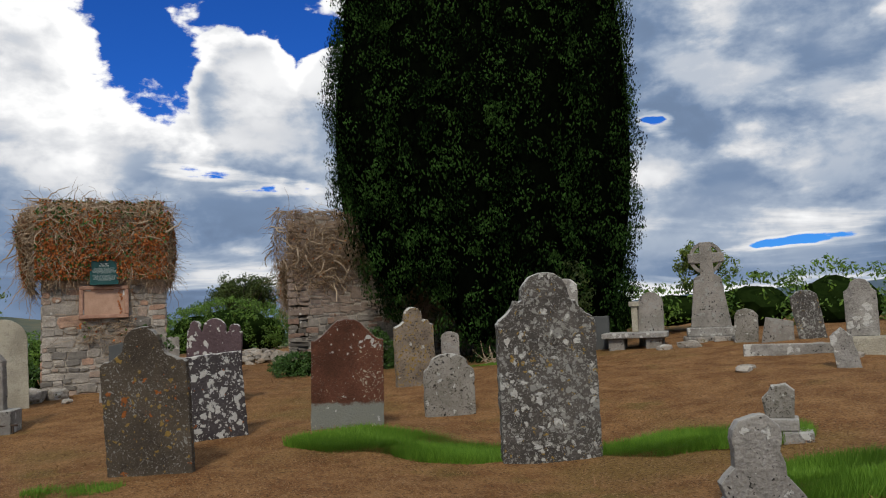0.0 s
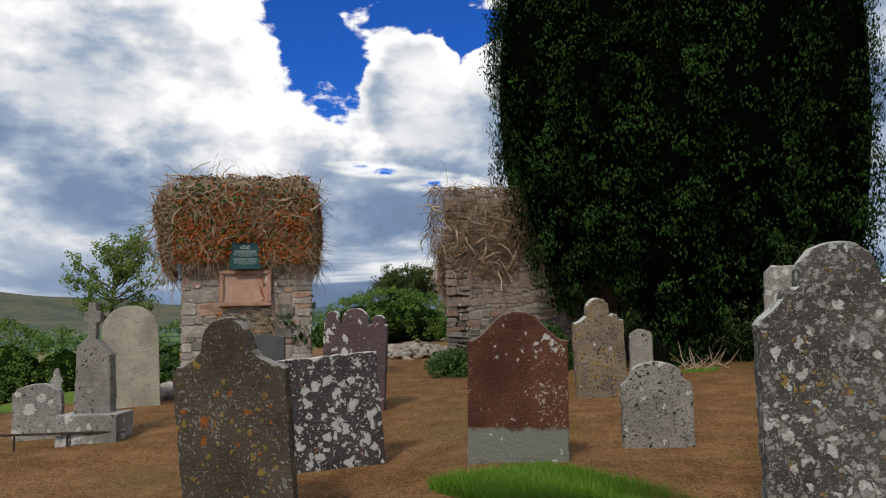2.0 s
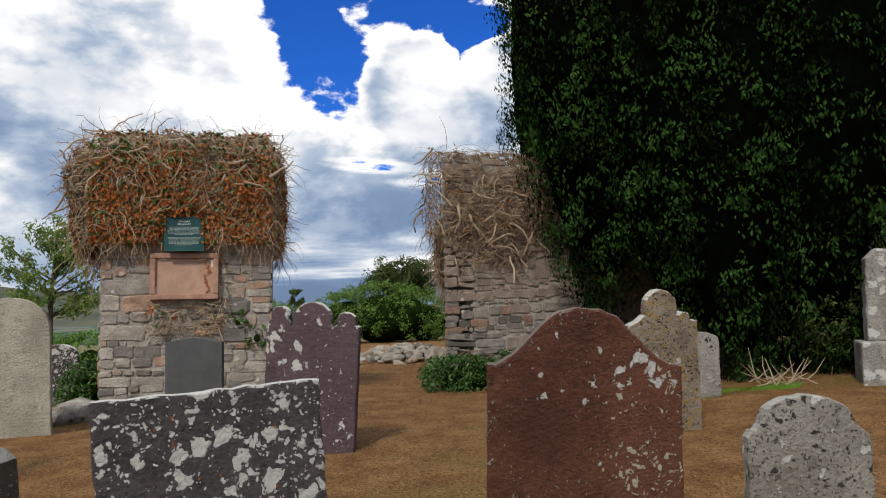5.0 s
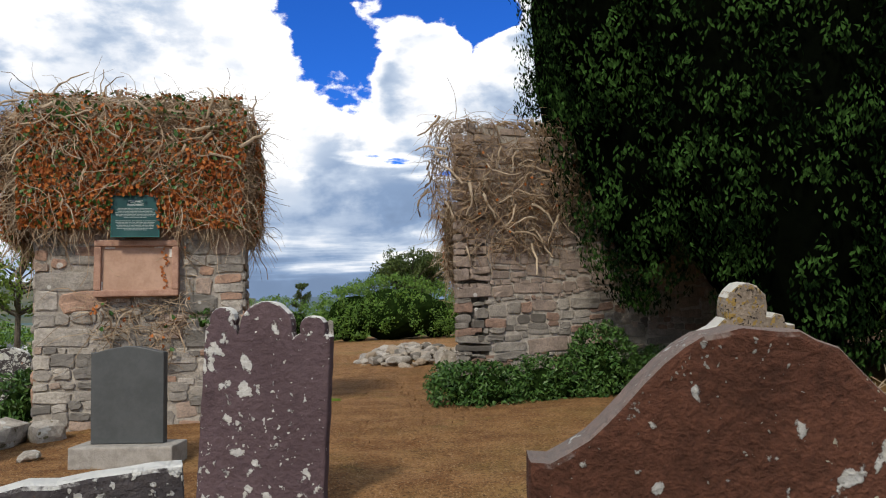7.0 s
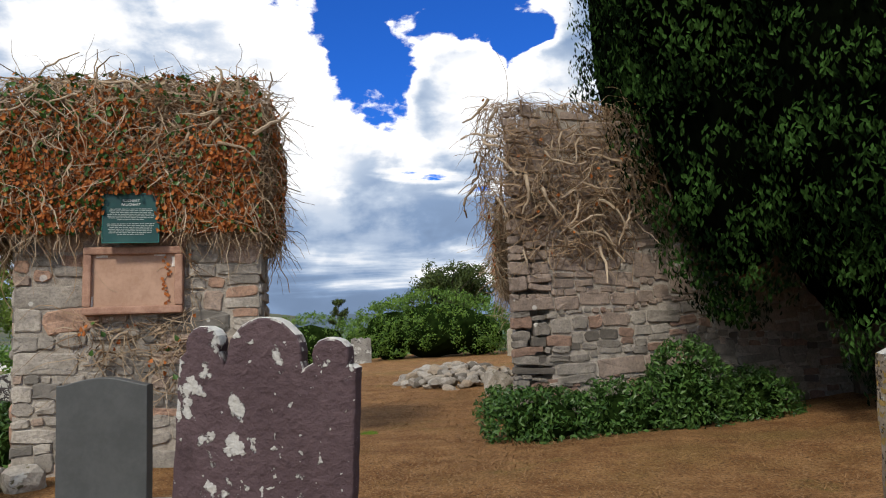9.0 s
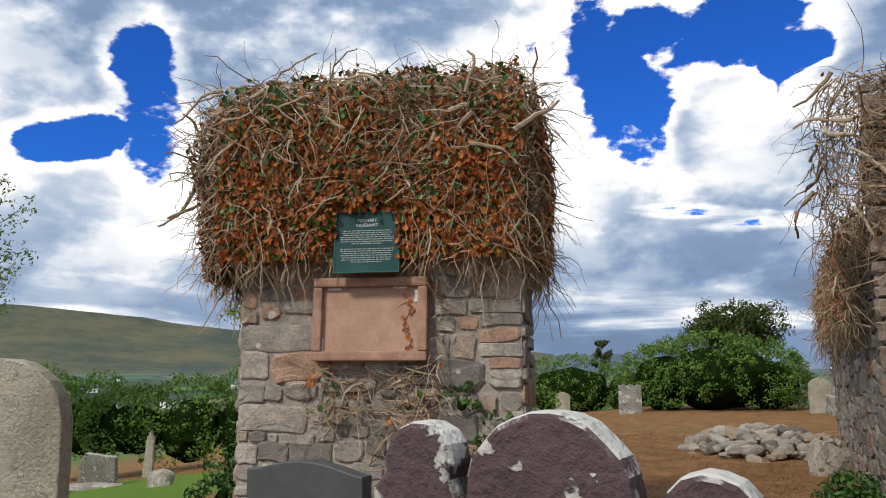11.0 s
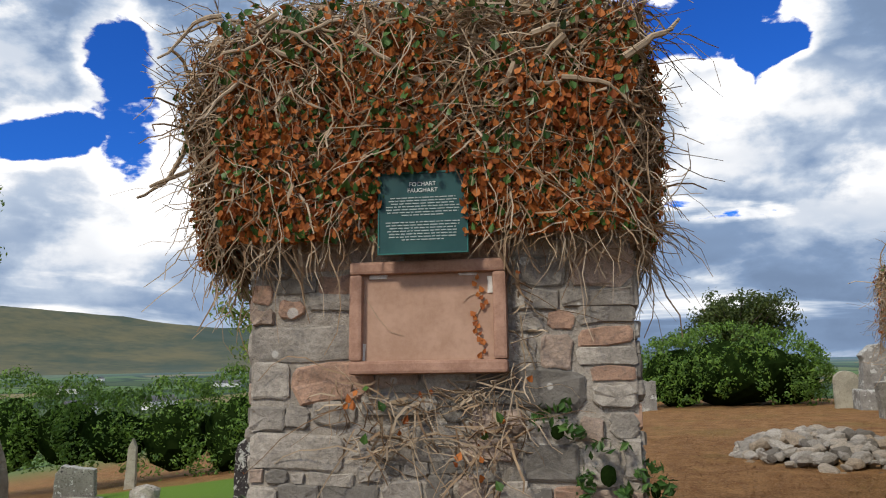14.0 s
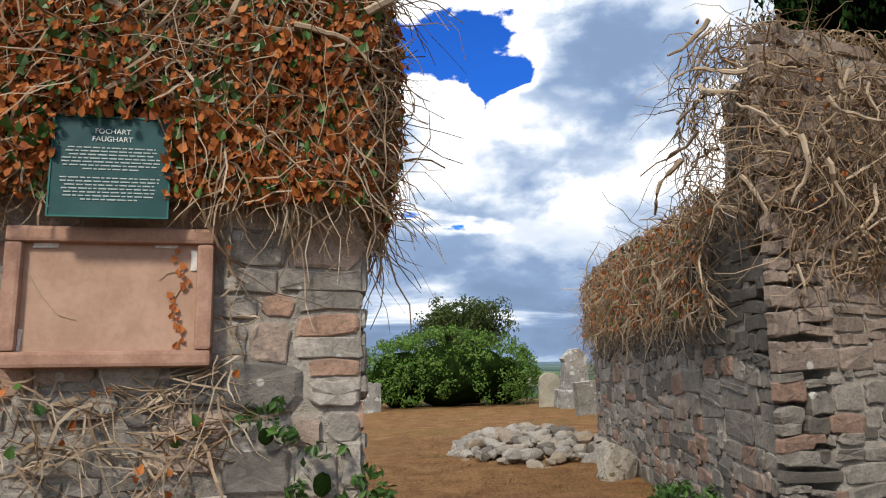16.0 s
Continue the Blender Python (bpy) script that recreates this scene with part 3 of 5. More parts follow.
# ---- far hills ----
M_HILL = plain_mat("moorland", (0.030, 0.055, 0.042), (0.115, 0.105, 0.055), 0.003, 0.95, 0.0, 0.01, (0.035, 0.06, 0.05))
# pale blue base colour carries the distance haze of the far ranges
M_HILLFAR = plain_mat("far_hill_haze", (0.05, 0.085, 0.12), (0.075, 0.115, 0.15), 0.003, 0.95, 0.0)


def hill(name, az0, az1, dist, crest, mat, label):
    """A range of hills between two bearings; crest(f) is its height."""
    v, f = [], []
    na, nd = 70, 16
    for i in range(na + 1):
        q = i / na
        a = radians(az0 + (az1 - az0) * q)
        for j in range(nd + 1):
            d = dist - 1500 + 1500 * j / nd
            k = (j / nd) ** 1.5
            z = -26 + (crest(q) + 26) * k * (1 + 0.10 * noise.noise(Vector((q * 9, j * 0.35, dist)))) + 14 * k * noise.noise(Vector((q * 26, j * 0.9, 3)))
            v.append((math.sin(a) * d, math.cos(a) * d, z))
    for i in range(na):
        for j in range(nd):
            b = i * (nd + 1) + j
            f.append((b, b + 1, b + nd + 2, b + nd + 1))
    return tagged(part(name, (v, f), mat, smooth=True), label, "hill", kind="structure")


hill("backdrop_hills", -64, -1, 4000, lambda q: float(np.interp(q, [0, 0.2, 0.36, 0.41, 0.465, 0.524, 0.584, 0.635, 0.75, 0.85, 0.95, 1], [150, 230, 282, 288, 262, 230, 198, 176, 162, 120, 80, 50])), M_HILL, "moorland mountain with green lower slopes far off")
hill("backdrop_far_hills", -3, 12, 4450, lambda q: 62 * math.sin(math.pi * (0.25 + q * 0.75)) ** 1.2, M_HILLFAR, "low hills on the horizon, tinted blue for haze")
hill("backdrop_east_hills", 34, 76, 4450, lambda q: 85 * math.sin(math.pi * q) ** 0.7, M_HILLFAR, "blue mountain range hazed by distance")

# ---- the ruined pier with the tablet ----
PIER = pose(1.64, 14.52, -0.12, 0, 0, -1)
pier = holder("ruined_pier", PIER, "ruined rubble stone pier topped with dead ivy", "ruin", kind="structure")
core("pier_core", (-1.04, 1.02, 0.004, 0.92), lambda x: 3.25 + 0.06 * math.sin(x * 4), M_MORTAR, pier)
tablet_zone = lambda x, z: 0.64 < x < 1.38 and 1.52 < z < 1.98
lay_stones(pier, pose(-1.05, 0, 0), 2.08, lambda x: 2.35, M_RUBBLE, 5, 0.07, 0.30, 300, tablet_zone, -0.15, 0.17)
lay_stones(pier, pose(1.03, 0.0, 0, 0, 0, 90), 0.9, lambda x: 2.3, M_RUBBLE, 6, 0.12, 0.3, 60, None, -0.15)
lay_stones(pier, pose(-1.05, 0.9, 0, 0, 0, -90), 0.9, lambda x: 2.3, M_RUBBLE, 8, 0.12, 0.3, 60, None, -0.15)

# the sandstone tablet in its moulded frame
tablet = holder("wall_tablet", pose(1.60, 14.44, 1.335, -3, 0, 0), "blank red sandstone tablet in a moulded frame", "tablet")
bm = bmesh.new()
box(bm, -0.36, 0.36, -0.012, 0.07, 0.06, 0.53, 0.004)
part("panel", bm, M_TABLET, tablet)
for nm, q in (("frame_bottom", (-0.415, 0.415, 0.0, 0.068)), ("frame_top", (-0.415, 0.415, 0.522, 0.59)), ("frame_left", (-0.415, -0.345, 0.0685, 0.5215)), ("frame_right", (0.345, 0.415, 0.0685, 0.5215))):
    bm = bmesh.new()
    box(bm, q[0], q[1], -0.055, 0.08, q[2], q[3], 0.016)
    part(nm, bm, M_FRAME, tablet)
for x0, x1, z0, z1 in ((-0.31, -0.22, 0.50, 0.522), (0.17, 0.26, 0.507, 0.522), (0.322, 0.345, 0.41, 0.50), (-0.345, -0.335, 0.07, 0.16)):
    bm = bmesh.new()
    box(bm, x0, x1, -0.020, -0.011, z0, z1, 0.003)
    for v in bm.verts:
        v.co.x += rng.uniform(-0.008, 0.008)
    part("plaster_remnant", bm, M_PLASTER, tablet)

# a strand of dead ivy that climbs the tablet
vine, vine_leaf, vr = Soup(), Soup(), random.Random(17)
climb = [Vector((0.27 + 0.022 * math.sin(k * 1.1), -0.018, 0.08 + 0.042 * k)) for k in range(11)]
vine.tube(climb, 0.003, 0.002, 5)
side_shoot, bent_shoot = Soup(), Soup()
side_shoot.tube([climb[8], Vector((0.22, -0.018, 0.40)), Vector((0.19, -0.018, 0.37))], 0.0025, 0.0015, 4)
bent_shoot.tube([Vector((-0.33, -0.018, 0.40)), Vector((-0.27, -0.018, 0.30)), Vector((-0.20, -0.018, 0.22)), Vector((-0.13, -0.018, 0.20))], 0.002, 0.0012, 4)
for p in climb + climb[2:9]:
    vine_leaf.leaf(p + Vector((vr.uniform(-0.02, 0.02), -0.006, vr.uniform(-0.015, 0.015))), Vector((vr.uniform(-0.4, 0.4), -1, vr.uniform(-0.3, 0.3))).normalized(), Vector((vr.uniform(-1, 1), 0, 1)), vr.uniform(0.025, 0.042))
for strand in (vine, side_shoot, bent_shoot):
    part("vine_strand", strand.data(), M_TWIGP, tablet, "thin dead ivy strand")
tagged(part("vine_leaves", vine_leaf.data(), M_DEADLEAF, tablet, "curled orange dead ivy leaves"), kind="stuff")

# the green sign
sign = holder("information_sign", pose(1.60, 14.31, 1.945, -4, 0, 0), "dark green enamel sign with white lettering", "sign")
bm = bmesh.new()
box(bm, -0.236, 0.236, 0, 0.012, 0, 0.44, 0.003)
part("panel", bm, M_SIGN, sign)
for x0, x1, z0, z1 in ((-0.236, 0.236, 0.0, 0.007), (-0.236, 0.236, 0.433, 0.44), (-0.236, -0.229, 0.0075, 0.4325), (0.229, 0.236, 0.0075, 0.4325)):
    bm = bmesh.new()
    box(bm, x0, x1, -0.005, 0.001, z0, z1)
    part("rim", bm, M_SIGNEDGE, sign)


def lettering(text, size, x, z, parent):
    c = bpy.data.curves.new("lettering", "FONT")
    c.body, c.size, c.align_x, c.extrude = text, size, "CENTER", 0.0008
    c.materials.append(M_LETTER)
    o = new("lettering", c)
    o.matrix_basis = pose(x, -0.004, z, 90, 0, 0)
    o.parent = parent


lettering("FOCHART", 0.031, 0.0, 0.362, sign)
lettering("FAUGHART", 0.031, 0.0, 0.328, sign)
lr = random.Random(3)
for i, z in enumerate([0.297 - 0.0155 * k for k in range(7)] + [0.166 - 0.0155 * k for k in range(7)]):
    wide = lr.uniform(0.33, 0.39) if i not in (6, 13) else 0.22
    x = -wide / 2
    bars = Soup()
    while x < wide / 2:
        wl = lr.uniform(0.012, 0.04)
        b = len(bars.v)
        x1 = min(x + wl, wide / 2)
        bars.v += [(x, -0.003, z), (x1, -0.003, z), (x1, -0.003, z + 0.0052), (x, -0.003, z + 0.0052), (x, -0.001, z), (x1, -0.001, z), (x1, -0.001, z + 0.0052), (x, -0.001, z + 0.0052)]
        bars.f += [(b, b + 1, b + 2, b + 3), (b + 4, b + 5, b + 1, b), (b + 3, b + 2, b + 6, b + 7)]
        x = x1 + 0.006
    part("text_line", bars.data(), M_SMALLPRINT, sign)

# ---- the ruined gable and side wall ----
GABLE = pose(5.15, 15.05, -0.05, 0, 0, 9)
gable = holder("ruined_gable", GABLE, "ruined gable wall of dark rubble under a yew", "ruin", kind="structure")


def gable_top(x):
    return 3.42 + 0.10 * math.sin(x * 3.0) - 0.03 * x


core("gable_core", (0.45, 6.0, 0.006, 0.55), gable_top, M_MORTAR, gable)
lay_stones(gable, pose(0, 0, 0), 4.4, gable_top, M_RUBBLE2, 15, 0.05, 0.21, 300, None, -0.1, 0.16)

SIDE = pose(7.14, 22.3, -0.1, 0, 0, -105)
side_wall = holder("ruined_side_wall", SIDE, "long ruined rubble side wall with dead ivy along its top", "ruin", kind="structure")


def side_top(x):
    return 2.95 - 0.08 * math.sin(x * 1.3 + 1) - 0.07 * x + (0.8 if x > 6.75 else 0.0)


core("side_core", (0.02, 7.06, 0.006, 0.8), side_top, M_MORTAR, side_wall)
lay_stones(side_wall, pose(0, 0, 0), 7.38, side_top, M_RUBBLE2, 21, 0.09, 0.22, 300, None, -0.1)
lay_stones(side_wall, pose(0, 0.8, 0, 0, 0, -90), 0.8, lambda x: 2.8, M_RUBBLE2, 22, 0.12, 0.3, 40, None, -0.1)

# ---- gravestones by the path ----
headstone(shoulder_top(0.76, 1.24, 0.93, 0.175, 0.20), 0.075, M_DARK, 1.67, 6.37, -0.10, -30, 5.7, -1, "dark weathered headstone with orange lichen, leaning a little", 1)
headstone([(-0.47, -0.2), (0.48, -0.2), (0.475, 0.94), (-0.475, 0.94)], 0.11, M_SLAB, 2.34, 7.77, -0.13, 8, -3, -3.2, "leaning square-topped slab blotched with white lichen", 2)
headstone(ogee_top(0.78, 1.13, 0.90), 0.10, M_RED, 3.735, 7.20, 0.0, -16, 0.7, 1.5, "red sandstone headstone with an ogee top and grey foot", 3, wear=0.004)
headstone(shoulder_top(0.63, 0.80, 0.60, 0.235, 0.13), 0.10, M_SMALL, 5.24, 7.73, -0.14, -16, -0.7, -0.2, "small pale headstone with black and white lichen", 4)
headstone([(-0.33, -0.15), (0.33, -0.15), (0.33, 0.87), (0.26, 0.89), (0.25, 0.93), (0.20, 0.95), (0.165, 0.93)] + arc(0, 0.995, 0.148, -20, 200, 14, 0.165) + [(-0.16, 0.94), (-0.22, 0.90), (-0.32, 0.86)], 0.13, M_GOLD, 6.03, 10.50, 0.12, -5, 5, -3, "headstone crusted with ochre lichen and a round head", 5)
headstone([(-0.46, -0.15), (0.46, -0.15), (0.46, 1.36), (0.44, 1.41), (0.37, 1.45), (0.315, 1.51), (0.28, 1.58), (0.25, 1.57)] + arc(0, 1.62, 0.225, -8, 188, 16, 0.22) + [(-0.25, 1.57), (-0.28, 1.58), (-0.315, 1.51), (-0.37, 1.45), (-0.44, 1.41), (-0.46, 1.36)], 0.15, M_BIG, 5.01, 5.20, -0.35, -21, 0, 0, "tall dark headstone speckled with grey and white lichen", 6)
headstone([(-0.30, -0.2), (0.33, -0.2), (0.32, 0.05), (0.20, 0.24), (0.17, 0.38)] + arc(0.04, 0.47, 0.15, 0, 180, 8) + [(-0.13, 0.30), (-0.22, 0.20), (-0.20, 0.10), (-0.31, 0.0)], 0.13, M_GREYST, 4.92, 2.80, -0.20, -34, -3, -2, "small worn grey headstone with broken shoulders", 7, wear=0.012)
lobes = [(-0.39, -0.15), (0.39, -0.15), (0.39, 1.09), (0.365, 1.10)] + arc(0.275, 1.13, 0.08, -20, 200, 9) + [(0.165, 1.08)] + arc(-0.01, 1.12, 0.165, -5, 185, 14) + [(-0.185, 1.08)] + arc(-0.285, 1.16, 0.08, -20, 200, 9) + [(-0.375, 1.11), (-0.39, 1.10)]
headstone(lobes, 0.09, M_PURPLE, 2.87, 10.68, -0.055, -21, 0, 3.4, "purple slate headstone with three round lobes and white lichen spots", 8, wear=0.003)
headstone(round_top(0.72, 1.32, 0.33), 0.12, M_PALE, 0.13, 12.71, 0.03, 6, -1, -1.7, "pale limestone headstone with a rounded top", 9, wear=0.003)
headstone(round_top(0.5, 0.55, 0.14), 0.10, M_GREYST, -0.50, 10.55, -0.06, -6, 0, 0, "low white rounded grave slab", 10)
headstone(round_top(0.34, 0.68, 0.12), 0.1, M_ASH, 7.42, 12.05, 0.15, -20, 0, 0, "small grey round-topped stone in the yew's shade", 11)

rail = holder("grave_rail", pose(-0.15, 9.9, height(-0.15, 9.9), 0, 0, -8), "low rusted iron rail round a grave", "rail")
for k in range(4):
    sp = Soup()
    x = -0.9 + 0.5 * k
    sp.tube([Vector((x, 0, -0.1)), Vector((x, 0, 0.14))], 0.012, 0.012, 6)
    part("post", sp.data(), M_IRON, rail)
sp = Soup()
sp.tube([Vector((-0.95, 0, 0.14)), Vector((0.65, 0, 0.135))], 0.014, 0.014, 6)
part("bar", sp.data(), M_IRON, rail)

# the new slate headstone on its concrete base
slate = holder("slate_headstone", pose(1.87, 12.35, 0.04, 0, 0, -15), "smooth dark slate headstone with a curved top on a concrete base", "gravestone", "gravestones")
bm = slab([(-0.285, 0.13), (0.285, 0.13), (0.287, 0.825)] + [(0.287 - 0.574 * i / 14, 0.825 + 0.05 * math.sin(math.pi * i / 14) ** 1.3) for i in range(1, 14)] + [(-0.287, 0.83)], 0.08, 0.0, 0.006, 12)
part("slab", bm, M_SLATE, slate)
bm = bmesh.new()
box(bm, -0.40, 0.40, -0.12, 0.20, -0.12, 0.128, 0.015)
part("base", bm, M_CONCRETE, slate, "grey concrete base")

# the broken pedestal with its cross stump
ped = holder("broken_cross_monument", pose(0.22, 10.0, -0.09, 0, 0, -14) @ Matrix.Scale(0.9, 4), "broken stone cross shaft on a square base", "monument", "gravestones")
bm = bmesh.new()
box(bm, -0.42, 0.27, -0.16, 0.3, -0.1, 0.33, 0.02)
part("base", bm, M_GREYST, ped)
part("shaft", slab([(-0.30, 0.32), (0.13, 0.32), (0.11, 0.98), (-0.02, 1.14), (-0.14, 1.20), (-0.27, 1.08)], 0.18, 0.005, 0.02, 13), M_ASH, ped)
part("cross_stump", slab([(-0.17, 1.14), (-0.07, 1.10), (-0.065, 1.34), (-0.02, 1.36), (-0.02, 1.47), (-0.07, 1.48), (-0.08, 1.58), (-0.16, 1.58), (-0.165, 1.48), (-0.21, 1.47), (-0.21, 1.36), (-0.17, 1.34)], 0.1, 0.004, 0.012, 14), M_ASH, ped, "", pose(0, 0.04, 0))

# ---- the graves on the rise ----
cross = holder("celtic_cross", pose(12.3, 10.4, 0.42, 0, 0, -42), "tall grey celtic cross on a stepped stone base", "cross", "gravestones")
bm = bmesh.new()
box(bm, -0.52, 0.52, -0.3, 0.35, -0.15, 0.10, 0.03)
part("step", bm, M_ASH, cross)
bm = bmesh.new()
box(bm, -0.45, 0.45, -0.22, 0.28, 0.1, 0.26, 0.02)
part("base", bm, M_GREYST, cross)
part("shaft", slab([(-0.37, 0.26), (0.40, 0.26), (0.25, 1.24), (0.13, 1.30), (0.12, 1.52), (0.34, 1.54), (0.34, 1.72), (0.12, 1.73), (0.11, 1.94), (-0.11, 1.94), (-0.12, 1.73), (-0.34, 1.72), (-0.34, 1.54), (-0.12, 1.52), (-0.13, 1.30), (-0.25, 1.24)], 0.16, 0.004, 0.012, 20), M_ASH, cross)
for k in range(4):
    a0 = 90 * k + 18
    part("ring", slab(arc(0, 1.63, 0.32, a0, a0 + 54, 6) + arc(0, 1.63, 0.25, a0 + 54, a0, 6), 0.10, 0.001, 0.006, 21 + k), M_ASH, cross, "", pose(0, 0.03, 0))

mon = holder("block_monument", pose(9.62, 11.55, 0.26, 0, 0, -35), "pale stone monument with a sloped top on a plinth", "monument", "gravestones")
bm = bmesh.new()
box(bm, -0.42, 0.42, -0.2, 0.45, -0.1, 0.42, 0.03)
part("plinth", bm, M_GREYST, mon)
part("block", slab([(-0.33, 0.42), (0.33, 0.42), (0.31, 1.36), (0.20, 1.47), (-0.20, 1.49), (-0.31, 1.38)], 0.32, 0.008, 0.03, 30), M_GREYST, mon, "", pose(0, -0.06, 0))

tomb = holder("table_tomb", pose(11.1, 11.2, 0.35, 0, 0, -44), "low table tomb with a flat ledger on stone blocks", "tomb", "gravestones")
bm = bmesh.new()
box(bm, -0.62, 0.62, -0.5, 0.5, 0.19, 0.29, 0.02)
part("ledger", bm, M_GREYST, tomb)
for x0, x1 in ((-0.5, -0.2), (0.2, 0.5)):
    bm = bmesh.new()
    box(bm, x0, x1, -0.4, 0.4, -0.1, 0.188, 0.02)
    part("support", bm, M_ASH, tomb)
bm = bmesh.new()
box(bm, -0.07, 0.05, 0.1, 0.22, 0.292, 0.86, 0.015)
box(bm, -0.11, 0.09, 0.06, 0.26, 0.80, 0.90, 0.015)
part("post", bm, M_PALE, tomb)
headstone(round_top(0.5, 1.05, 0.26), 0.13, M_ASH, 11.5, 11.2, 0.38, -42, -3, 1, "round-topped grey headstone behind a table tomb", 31)
headstone([(-0.2, -0.1), (0.2, -0.1), (0.2, 0.62), (-0.2, 0.62)], 0.3, M_SLATE, 10.75, 11.9, 0.36, -42, 0, 0, "dark square block headstone", 32)
headstone(round_top(0.40, 0.60, 0.16), 0.12, M_SMALL, 11.97, 9.25, 0.43, -50, -2, 3, "small headstone blotched with white lichen", 33)
headstone([(-0.28, -0.1), (0.26, -0.1), (0.24, 0.36), (-0.22, 0.42)], 0.2, M_ASH, 12.2, 8.75, 0.43, -50, 0, 4, "low tilted square grave block", 34)
headstone(round_top(0.45, 0.86, 0.16), 0.12, M_BIG, 12.65, 8.4, 0.46, -54, -3, -9, "dark headstone leaning to one side by the hedge", 35)
tall = holder("tall_headstone", pose(11.28, 6.5, 0.31, 0, 0, -58), "tall grey pointed headstone on a plinth", "gravestone", "gravestones")
part("slab", slab(shoulder_top(0.42, 1.10, 0.92, 0.13, 0.1)[1:-1] + [(0.21, 0.27), (-0.21, 0.27)], 0.14, 0.004, 0.012, 36), M_GREYST, tall)
bm = bmesh.new()
box(bm, -0.32, 0.32, -0.12, 0.26, -0.1, 0.27, 0.03)
part("plinth", bm, M_PALE, tall)
headstone([(-0.14, -0.1), (0.15, -0.1), (0.14, 0.40), (0.05, 0.55), (-0.12, 0.46)], 0.1, M_GREYST, 10.1, 5.9, 0.22, -56, -6, -12, "broken pale slab leaning over", 37)
steps_tomb = holder("stepped_grave_base", pose(6.72, 4.05, -0.06, 0, 0, -50), "broken stub of a stone on two displaced steps", "gravestone", "gravestones")
bm = bmesh.new()
box(bm, -0.06, 0.19, -0.12, 0.22, -0.08, 0.055, 0.012)
part("lower_step", bm, M_GREYST, steps_tomb)
bm = bmesh.new()
box(bm, -0.20, 0.08, -0.10, 0.22, 0.06, 0.16, 0.012)
part("upper_step", bm, M_GREYST, steps_tomb)
part("stub", slab([(-0.19, 0.16), (0.05, 0.16), (0.06, 0.40), (0.0, 0.46), (-0.13, 0.44), (-0.2, 0.33)], 0.12, 0.012, 0.015, 38), M_SMALL, steps_tomb)
for x, y, rx, ry, rz, s in ((9.3, 6.9, 0.16, 0.12, 0.07, 1), (9.5, 7.0, 0.1, 0.09, 0.06, 2), (11.2, 9.9, 0.2, 0.12, 0.09, 3), (10.8, 10.1, 0.14, 0.1, 0.07, 4), (12.0, 9.9, 0.12, 0.1, 0.08, 5), (11.8, 10.2, 0.15, 0.12, 0.09, 6), (12.2, 9.7, 0.13, 0.1, 0.08, 7), (11.5, 10.1, 0.12, 0.1, 0.07, 8), (10.9, 6.4, 0.18, 0.1, 0.06, 9), (11.7, 7.6, 0.2, 0.13, 0.06, 10), (0.42, 14.0, 0.30, 0.24, 0.17, 11), (0.85, 14.1, 0.2, 0.16, 0.14, 12), (0.2, 13.7, 0.16, 0.13, 0.1, 13), (2.75, 16.2, 0.14, 0.12, 0.11, 14), (2.85, 16.5, 0.16, 0.14, 0.13, 15), (1.0, 13.0, 0.13, 0.08, 0.04, 16), (7.9, 9.2, 0.07, 0.06, 0.04, 17)):
    ob = part("boulder", rock_bm(rx, ry, rz, s), M_BOULDER, None, "", pose(x, y, height(x, y) + rz * 0.35, 0, 0, s * 40), smooth=False)
    tagged(ob, "loose pale field stone lying on the dry grass", "stone", "loose stones")
for k in range(3):
    bm = bmesh.new()
    box(bm, -0.7, 0.7, -0.06, 0.06, -0.1, 0.1, 0.02)
    x, y = ((12.0, 6.1), (12.7, 5.2), (10.9, 7.4))[k]
    tagged(part("grave_kerb", bm, M_GREYST, None, "", pose(x, y, height(x, y) + 0.06, 0, 0, -50)), "low stone grave kerb on the ground", "kerb", "grave kerbs")

# ---- graves beyond the ruin ----
headstone([(-0.33, -0.1), (0.33, -0.1), (0.32, 0.80), (0.2, 0.84), (0.12, 0.80), (0, 0.85), (-0.12, 0.8), (-0.2, 0.84), (-0.33, 0.8)], 0.12, M_GREYST, 4.72, 32.2, height(4.72, 32.2), -5, -2, 0, "pale headstone with a wavy top before the bushes", 41)
headstone(round_top(0.45, 0.8, 0.12), 0.12, M_PALE, 2.77, 33.6, height(2.77, 33.6), 0, 0, 0, "narrow pale headstone before the far bushes", 42)
fm = holder("white_pedestal_monument", pose(10.2, 30.9, height(10.2, 30.9), 0, 0, -8), "white weathered pedestal monument with a broken top", "monument", "gravestones")
bm = bmesh.new()
box(bm, -0.5, 0.5, -0.4, 0.4, -0.1, 0.5, 0.05)
part("base", bm, M_GREYST, fm)
part("pillar", slab([(-0.38, 0.5), (0.38, 0.5), (0.30, 1.25), (0.36, 1.33), (0.22, 1.5), (0.1, 1.62), (-0.12, 1.58), (-0.36, 1.33), (-0.30, 1.25)], 0.5, 0.01, 0.03, 44), M_GREYST, fm, "", pose(0, -0.25, 0))
headstone(round_top(0.6, 0.95, 0.24), 0.15, M_PALE, 9.75, 31.6, height(9.75, 31.6), 0, 0, 0, "white round-topped headstone beside a pedestal", 45)
headstone([(-0.3, -0.1), (0.3, -0.1), (0.36, 0.75), (0.0, 0.8), (-0.36, 0.75)], 0.3, M_SMALL, 9.3, 27.6, height(9.3, 27.6), -5, 0, 0, "squat stone blotched with white lichen", 46)
ob_x, ob_y = -8.9, 29.8
